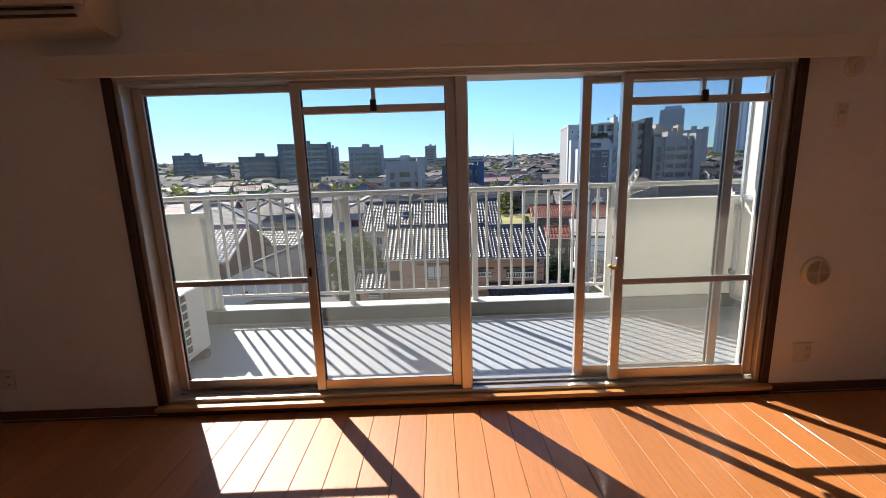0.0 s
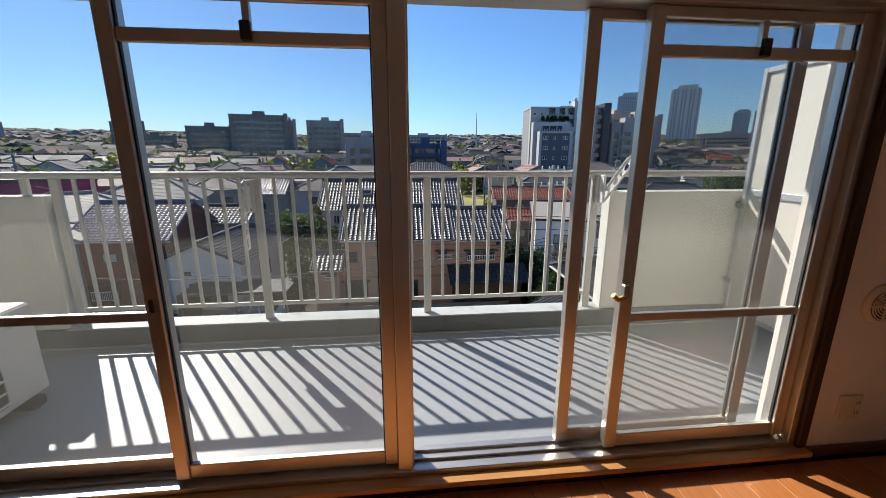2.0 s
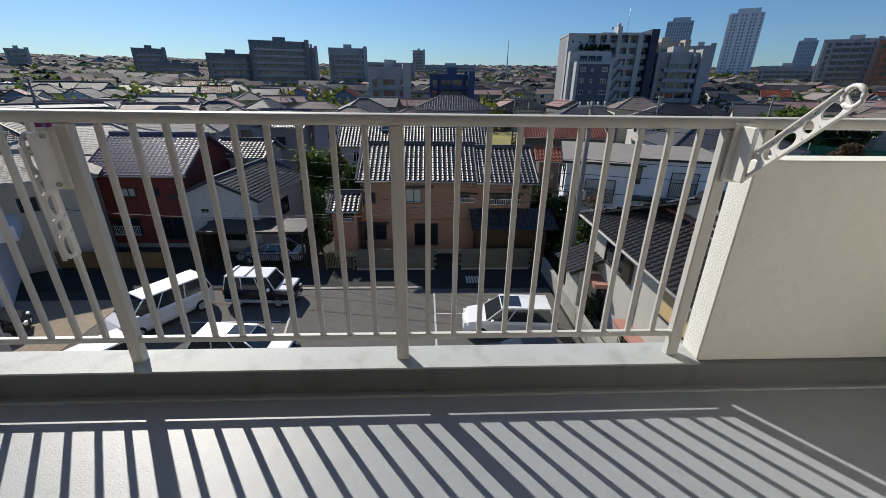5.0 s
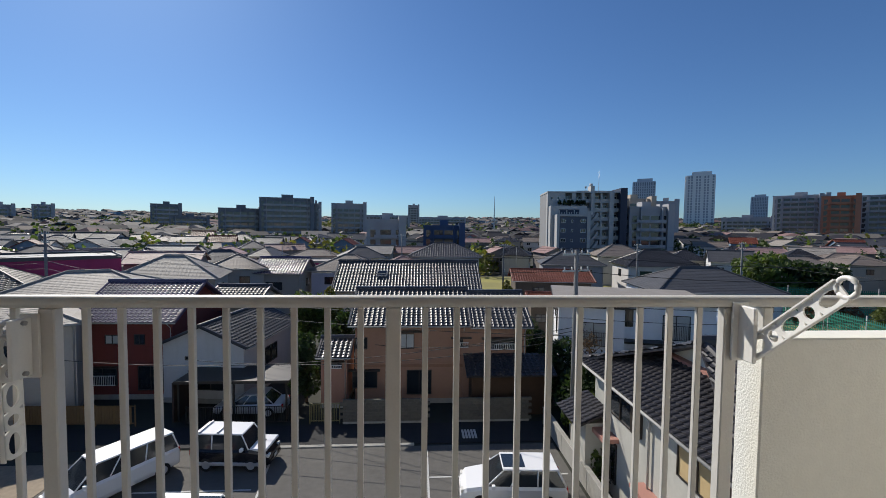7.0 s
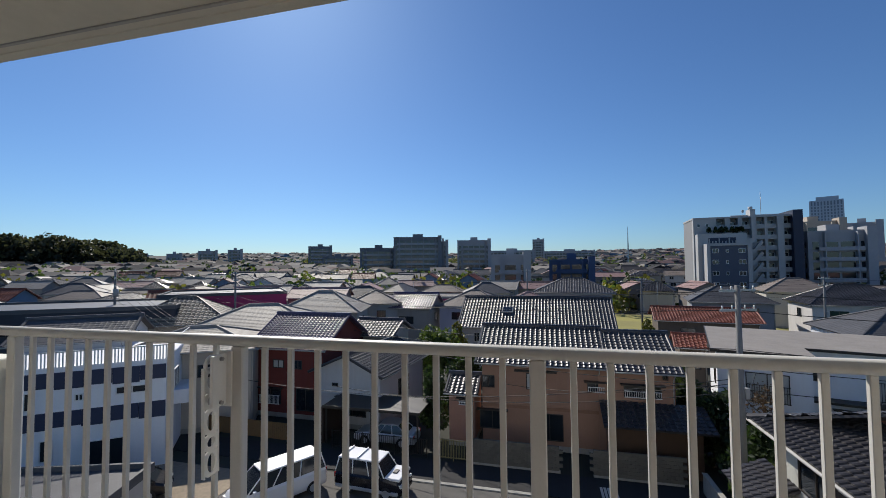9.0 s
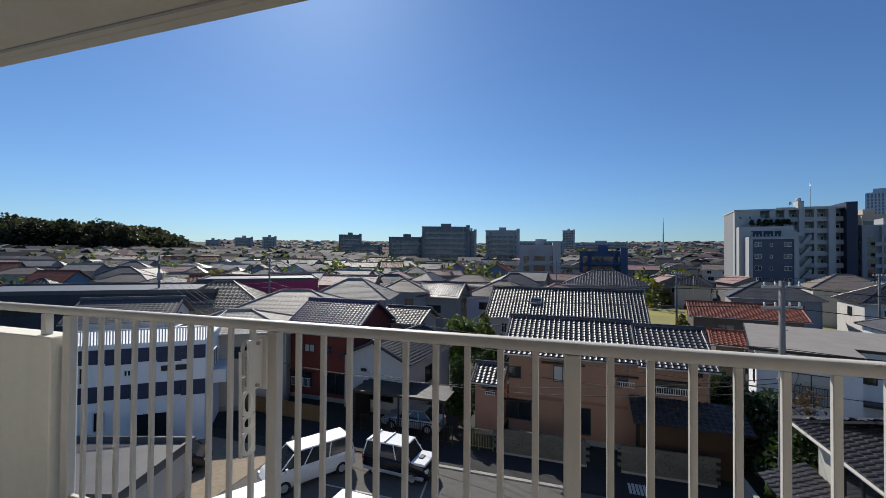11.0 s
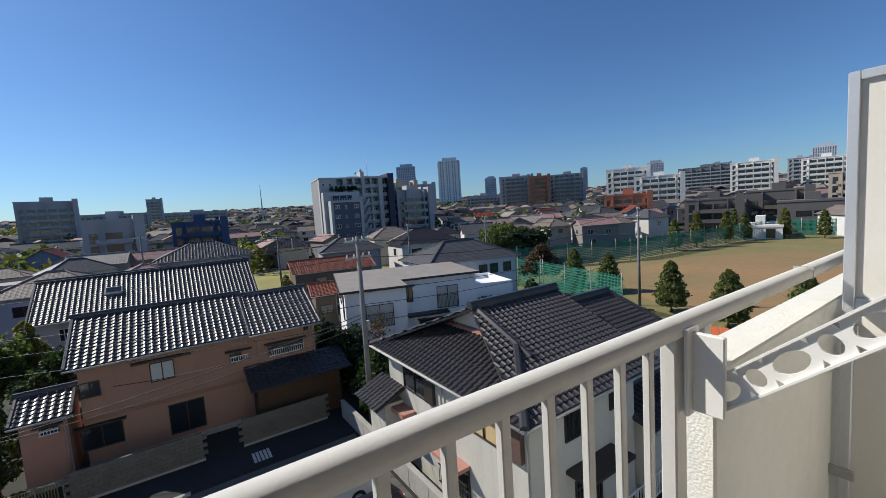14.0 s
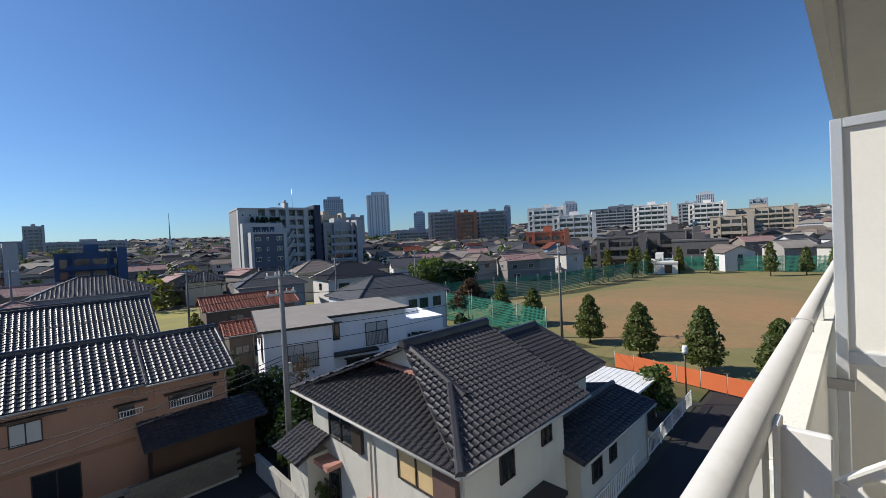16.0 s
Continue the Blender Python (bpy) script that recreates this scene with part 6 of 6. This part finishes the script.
# flat navy sheet on the wing wall, drawn for the shade of a recess
part("terrace_recess", G().box(4.4, 14.2, -4.06, -4.0, 18.2, 19.9), AN, ap, "dark flat sheet standing for the terrace recess shade")
for i in range(9):
    part("terrace_post", G().box(4.5 + i * 1.18, 4.9 + i * 1.18, -4.2, -4.07, 18.2, 18.9 + 0.8 * (i % 3 == 0)), AW, ap)
part("wing_frame", G().box(2.2, 17.6, -9.4, -4, 17.2, 17.9).box(2.2, 3.4, -9.4, -4, 0, 17.2).box(16.1, 17.6, -9.4, -4, 0, 17.2), AW, ap)
part("blue_wing", G().box(3.4, 16.1, -9.1, -4, 0, 17.2), AB, ap, "slate-blue front wing")
for k in range(4):
    z = 15.65 - k * STO
    for x0, x1 in ((4.2, 6.2), (8.9, 9.6), (13.2, 15.4)):
        if x1 - x0 > 1:
            opening(x0, (x0 + x1) / 2 - 0.08, -9.1, z - 0.55, z + 0.55)
            opening((x0 + x1) / 2 + 0.08, x1, -9.1, z - 0.55, z + 0.55)
        else:
            opening(x0, x1, -9.1, z - 0.45, z + 0.35)
for k in range(6):
    z = 18.4 - k * STO
    part("landing", G().box(18.0, 21.0, -3.2, 0.5, z - 0.25, z).box(18.0, 21.0, -3.2, -3.05, z, z + 1.15), AW, ap)
for k in range(5):
    z = 1.6 + k * STO
    m = Matrix.Translation((21.2, -1.6, z)) @ Matrix.Rotation(radians(-46), 4, "Y")
    part("stair_flight", G().box(0, 4.4, -0.6, 0.7, -0.25, 0.75, m), AW, ap)
part("navy_end", G().box(34.8, 38, -1.5, 16, 0, 28.0), AN, ap, "navy stair tower at the end")
part("roof_house", G().box(21.3, 23.2, 1, 5, 26.8, 29.0), AW, ap)
part("roof_tank", G().tube([(22.2, 3, 29.0), (22.2, 3, 30.0)], 0.8, 12), AW, ap)
part("roof_parapet", G().box(15, 34, 3, 3.2, 26.8, 27.4), AW, ap)
part("dish", G().tube([(18.7, 1, 26.8), (18.7, 1, 28.2)], 0.05, 5).tube([(18.7, 0.7, 28.4), (18.7, 1.0, 28.4)], 0.5, 10), STEEL, ap)
part("antenna", G().tube([(26.8, 5, 26.8), (26.8, 5, 35)], 0.1, 5), STEEL, ap)
for i, (x, r) in enumerate(((5.0, 0.8), (7.4, 0.7), (9.4, 1.0), (11.2, 0.8), (13.4, 0.9), (15.0, 1.0), (16.6, 1.0))):
    rs = np.random.RandomState(i)
    lv = G()
    for _ in range(160):
        d = Vector(rs.normal(size=3)).normalized()
        c = Vector((x, -2.9, 21.9)) + Vector((d.x * r, d.y * 0.6, abs(d.z) * 1.5)) * rs.uniform(0.6, 1.05)
        u, w = Vector(rs.normal(size=3)) * 0.2, Vector(rs.normal(size=3)) * 0.2
        lv.add([c - u, c + w, c + u, c - w], [(0, 1, 2, 3)])
    part("terrace_bush", lv, LEAF[0], ap, "dark clipped roof-terrace bush")
block(86.5, 147, -9, 15, 10.5, "g", 14)
block(95, 172, -9, 14, 15.5, "b", 14)
block(108, 182, -12, 10, 13.0, "g", 14)

# ---------- mid-distance town: shared house kinds, set out on a loose grid ----------
def rise(r):
    """Height that the town has gained at a distance r."""
    return max(0.0, r - 130) * 0.03 if r < 330 else 6.0 + (r - 330) * 0.048


KINDS = []
WALLC = [(0.62, 0.60, 0.55), (0.72, 0.72, 0.72), (0.48, 0.44, 0.38), (0.36, 0.34, 0.32), (0.55, 0.50, 0.42), (0.28, 0.25, 0.23), (0.66, 0.62, 0.52), (0.2, 0.3, 0.42)]
ROOFK = ["slate", "brown", "grey", "beige", "dark", "pinkish", "slate", "red", "tin"]
krng = random.Random(5)
for i in range(11):
    w, d = krng.uniform(8, 12), krng.uniform(7, 9)
    e = krng.uniform(5.2, 6.2)
    k = house("two-storey town house with tiled roof", 0, 0, 0, w, d, e, e + krng.uniform(1.5, 2.3), ("hip", "gable", "hip", "gable")[i % 4] if i != 8 else "flat", WALLC[i % 8], ROOFK[i % 9],
              [("f", -w * 0.25, 4.2, 1.4, 1.1), ("f", w * 0.2, 4.2, 1.4, 1.1), ("f", -w * 0.2, 1.6, 1.8, 1.2), ("l", 0, 4.2, 1.2, 1.0), ("r", 0, 4.2, 1.2, 1.0)],
              pitch=0.6, frame_m=WHITEFRAME if i % 2 else None, group="town houses")
    KINDS.append(k)
PLACED = [(2, 31, 9), (-1, 47, 11), (5, 72, 9), (19, 58, 8), (31, 43, 10), (44, 73, 10), (29, 75, 9), (46, 91, 9), (65, 150, 30), (-10, 130, 14), (8, 140, 14), (-10, 64, 8), (-2, 66, 7), (-22, 83, 9), (61, 65, 9)]
PLACED += [(r[0] + (r[0] / math.hypot(r[0], r[1])) * 8, r[1] + (r[1] / math.hypot(r[0], r[1])) * 8, r[3] / 2 + 6) for r in FAR]
used, slots = 0, []
for gy in range(0, 22):
    for gx in range(-34, 30):
        x, y = gx * 13.5 + krng.uniform(-3, 3), 70 + gy * 12.5 + krng.uniform(-3, 3)
        slots.append((x, y))
for gx in range(0, 9):
    for gy in range(0, 12):
        slots.append((140 + gx * 13 + krng.uniform(-3, 3), -60 + gy * 12.5 + krng.uniform(-2, 2)))
for gx in range(0, 5):
    for gy in range(0, 8):
        slots.append((-50 - gx * 13 + krng.uniform(-3, 3), -25 + gy * 12 + krng.uniform(-2, 2)))
slots.sort(key=lambda p: math.hypot(*p))
near, mid = [], []
for x, y in slots:
    if 36 < x < 137 and -40 < y < 62 or -8 < x < 62 and 76 < y < 106 or -62 < x < -40 and 25 < y < 62 or math.hypot(x, y) < 70:
        continue
    if any(math.hypot(x - a, y - b) < r + 5 for a, b, r in PLACED) or abs(math.atan2(x, y)) > radians(112):
        continue
    if krng.random() < 0.13:
        continue
    (near if len(near) < 230 else mid).append((x, y))
base_kinds = KINDS[:]
for i, (x, y) in enumerate(near):
    k = base_kinds[krng.randrange(11)]
    m = pose(x, y, GZ + rise(math.hypot(x, y)) + krng.uniform(-0.6, 0.3), 0, 0, krng.choice((0, 90, 180)) + krng.uniform(-16, 16) - math.degrees(math.atan2(x, y)) * 0.5)
    if i < 11:
        base_kinds[i].matrix_world = m
    else:
        copy_thing(k, m)


FARROOF = {k: mat("far_roof_" + k, tuple(v * 0.75 for v in c), 0.8, 0.2, 0.2, spec=0.15, island=0.4) for k, (c, r) in ROOF.items()}


def roofs_mesh(name, pts, label, seed):
    """Far house roofs and walls, too many to count."""
    rng = random.Random(seed)
    gw, gr = {}, {}
    for x, y, z in pts:
        w, d, h, t = rng.uniform(4, 6.5), rng.uniform(3.4, 4.6), rng.uniform(5, 6.5), rng.uniform(1.4, 2.4)
        m = Matrix.Translation((x, y, z)) @ Matrix.Rotation(rng.uniform(0, 3.14), 4, "Z")
        wk, rk = rng.randrange(8), rng.choice(("slate", "brown", "grey", "beige", "dark", "silver", "beige", "pinkish"))
        gw.setdefault(wk, G()).box(-w, w, -d, d, 0, h, m)
        for s in (-1, 1):
            gw[wk].box(s * w * 0.4 - 0.8, s * w * 0.4 + 0.8, -d - 0.04, -d, h - 2.3, h - 1.1, m)
        k = rng.choice((0, 0.45)) * w
        v = [(-w - .4, -d - .4, h), (w + .4, -d - .4, h), (w + .4, d + .4, h), (-w - .4, d + .4, h), (-w + k - .4, 0, h + t), (w - k + .4, 0, h + t)]
        gr.setdefault(rk, G()).add([m @ Vector(p) for p in v], [(0, 1, 5, 4), (2, 3, 4, 5), (1, 2, 5), (3, 0, 4), (3, 2, 1, 0)])
    for d, kind in ((gw, 0), (gr, 1)):
        for k, g in d.items():
            tagged(part(name, g, FARROOF[k] if kind else wall_mat(WALLC[k])), label, "houses", kind="stuff")


rng = random.Random(8)
pts = [(x, y, GZ + rise(math.hypot(x, y))) for x, y in mid]
for i in range(2600):
    a, r = rng.uniform(radians(-75), radians(88)), math.sqrt(rng.uniform(330 ** 2, 950 ** 2))
    if a < radians(-47) and r > 390:
        continue
    pts.append((math.sin(a) * r, math.cos(a) * r, GZ + rise(r) - 1.5 + 1.5 * math.sin(a * 9)))
roofs_mesh("far_houses", pts, "far town houses with pale and dark roofs", 3)
hill = G()
n = 60
for j in range(9):
    for i in range(n + 1):
        a = radians(-80 + 172 * i / n)
        r = (128, 180, 240, 300, 360, 480, 640, 820, 1050)[j]
        hill.v.append((math.sin(a) * r, math.cos(a) * r, GZ - 0.6 + rise(r) - (1.5 - 1.5 * math.sin(a * 9) if r > 330 else 0)))
for j in range(8):
    for i in range(n):
        hill.f.append((j * (n + 1) + i, j * (n + 1) + i + 1, (j + 1) * (n + 1) + i + 1, (j + 1) * (n + 1) + i))
        hill.s.append(True)
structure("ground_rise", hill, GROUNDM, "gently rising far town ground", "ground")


def woods(name, spots, label, seed, n, size, leafm):
    rs = np.random.RandomState(seed)
    vs, fs = [], []
    for x, y, z, r, h in spots:
        for _ in range(n):
            d = rs.normal(size=3)
            d /= np.linalg.norm(d)
            d[2] = abs(d[2])
            c = np.array((x, y, z)) + d * np.array((r, r, h)) * rs.uniform(0.75, 1.05)
            u = rs.normal(size=3)
            u /= np.linalg.norm(u)
            w = np.cross(u, rs.normal(size=3))
            w /= np.linalg.norm(w)
            s = size * rs.uniform(0.6, 1.4)
            o = len(vs)
            vs += [tuple(c - u * s), tuple(c + w * s), tuple(c + u * s), tuple(c - w * s)]
            fs.append((o, o + 1, o + 2, o + 3))
    tagged(part(name, Geo().add(vs, fs), leafm), label, "trees", kind="stuff")


rng = random.Random(4)
sp = []
for i in range(420):
    a, r = radians(rng.uniform(-66, -47.5)), rng.uniform(400, 520)
    k = max(0.25, min(1.0, (-math.degrees(a) - 47) / 6))
    sp.append((math.sin(a) * r, math.cos(a) * r, GZ - 2 + 31 * k * rng.uniform(0.55, 1), rng.uniform(7, 12), rng.uniform(7, 10)))
woods("far_woods", sp, "dark wooded hill on the skyline", 2, 90, 1.3, leaf_mat("leaf_hill", (0.042, 0.046, 0.022)))
sp = [(x, y, GZ + rise(math.hypot(x, y)), rng.uniform(2.5, 5.5), rng.uniform(5, 9)) for x, y in ((rng.uniform(-330, 330), rng.uniform(95, 520)) for _ in range(1700)) if not (36 < x < 137 and y < 62) and not any(math.hypot(x - a, y - b) < r for a, b, r in PLACED) and not (-8 < x < 62 and 76 < y < 106)]
sp += [(rng.uniform(-110, -55), rng.uniform(20, 110), GZ, rng.uniform(2, 5), rng.uniform(4, 7)) for _ in range(45)]
for k in range(3):
    woods("town_trees", sp[k::3], "scattered green trees between far houses", k, 70, 0.65, (LEAF[0], LEAF[1], LEAF[2])[k])
# far hills: distance haze is put into their flat blue-grey colour
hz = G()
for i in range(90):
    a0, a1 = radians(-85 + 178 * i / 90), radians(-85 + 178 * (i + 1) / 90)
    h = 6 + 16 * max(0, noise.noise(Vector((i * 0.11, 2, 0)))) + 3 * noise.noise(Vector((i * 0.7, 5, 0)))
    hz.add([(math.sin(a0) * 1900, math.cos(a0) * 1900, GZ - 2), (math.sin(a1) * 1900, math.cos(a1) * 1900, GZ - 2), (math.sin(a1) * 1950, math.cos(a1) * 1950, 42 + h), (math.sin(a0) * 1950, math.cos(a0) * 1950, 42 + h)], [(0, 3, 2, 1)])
tagged(part("backdrop", hz, mat("far_haze_hills", (0.20, 0.25, 0.30), 1.0, 0.1, 0.01)), "far horizon hills with blue haze put into their colour", "backdrop", kind="structure")
mast = thing("radio_mast", pose(62, 330, GZ), "thin lattice radio mast on the skyline", "mast")
part("shaft", G().tube([(0, 0, 0), (0, 0, 22), (0, 0, 40)], 0.9, 4, False, 0.1), STEEL, mast)
part("platform", G().box(-2, 2, -2, 2, 20, 21), STEEL, mast)

# ---------- floor planks of the room ----------
fl = bpy.data.objects["floor"]
PW = 0.151
meshes = {}
prng = random.Random(2)
for i in range(41):
    x = -3.2 + i * PW
    y = -0.036
    first = True
    while y > -3.5:
        L = prng.choice((0.9, 1.2, 1.5)) if first else 1.5
        first = False
        L = min(L, y + 3.5)
        key = round(L, 3)
        if key not in meshes:
            meshes[key] = G().box(0.0012, PW - 0.0012, -L + 0.001, -0.001, -0.012, 0.0, c=0.0012).mesh("plank", FLOORWOOD)
        o = new("plank", meshes[key])
        o.parent = fl
        o.location = (x, y, 0)
        y -= L

# ---------- roof tiles of the nearest roof skirt ----------
tw, tc2 = 0.29, 0.27
tv, tf = [], []
prof = ((0.0, 0.15), (0.30, 0.0), (0.55, 0.35), (0.75, 1.0), (0.92, 0.7), (1.0, 0.15))
for v, lift in ((-0.02, 0.0), (-0.02, 0.06), (tc2 + 0.01, 0.012)):
    tv += [(p * tw, v, lift + h * 0.075) for p, h in prof]
for row in (0, 1):
    tf += [(row * 6 + i, row * 6 + i + 1, row * 6 + 7 + i, row * 6 + 6 + i) for i in range(5)]
tile = Geo().add(tv, tf).mesh("roof_tile", ROOFM["dark"])
A, B = Vector((ex0, ey1, ez)), Vector((ex0, ey0, ez))
C, D = Vector((11.35, yf(fk, -1), lerp(fk))), Vector((11.35, yf(fk, 1), lerp(fk)))
ux = (B - A).normalized()
up = (C + D) / 2 - (A + B) / 2
hgt = up.length
up.normalize()
nz = ux.cross(up)
rot = Matrix((ux, up, nz)).transposed().to_4x4()
rows_n, wid = int(hgt / tc2), (B - A).length
for r in range(rows_n):
    inset = (D - A).dot(ux) * r * tc2 / hgt
    k = math.ceil(inset / tw)
    while (k + 1) * tw <= wid - inset:
        o = new("roof_tile", tile)
        o.parent = ro
        o.matrix_local = Matrix.Translation(A + ux * k * tw + up * r * tc2 + nz * 0.01) @ rot
        k += 1
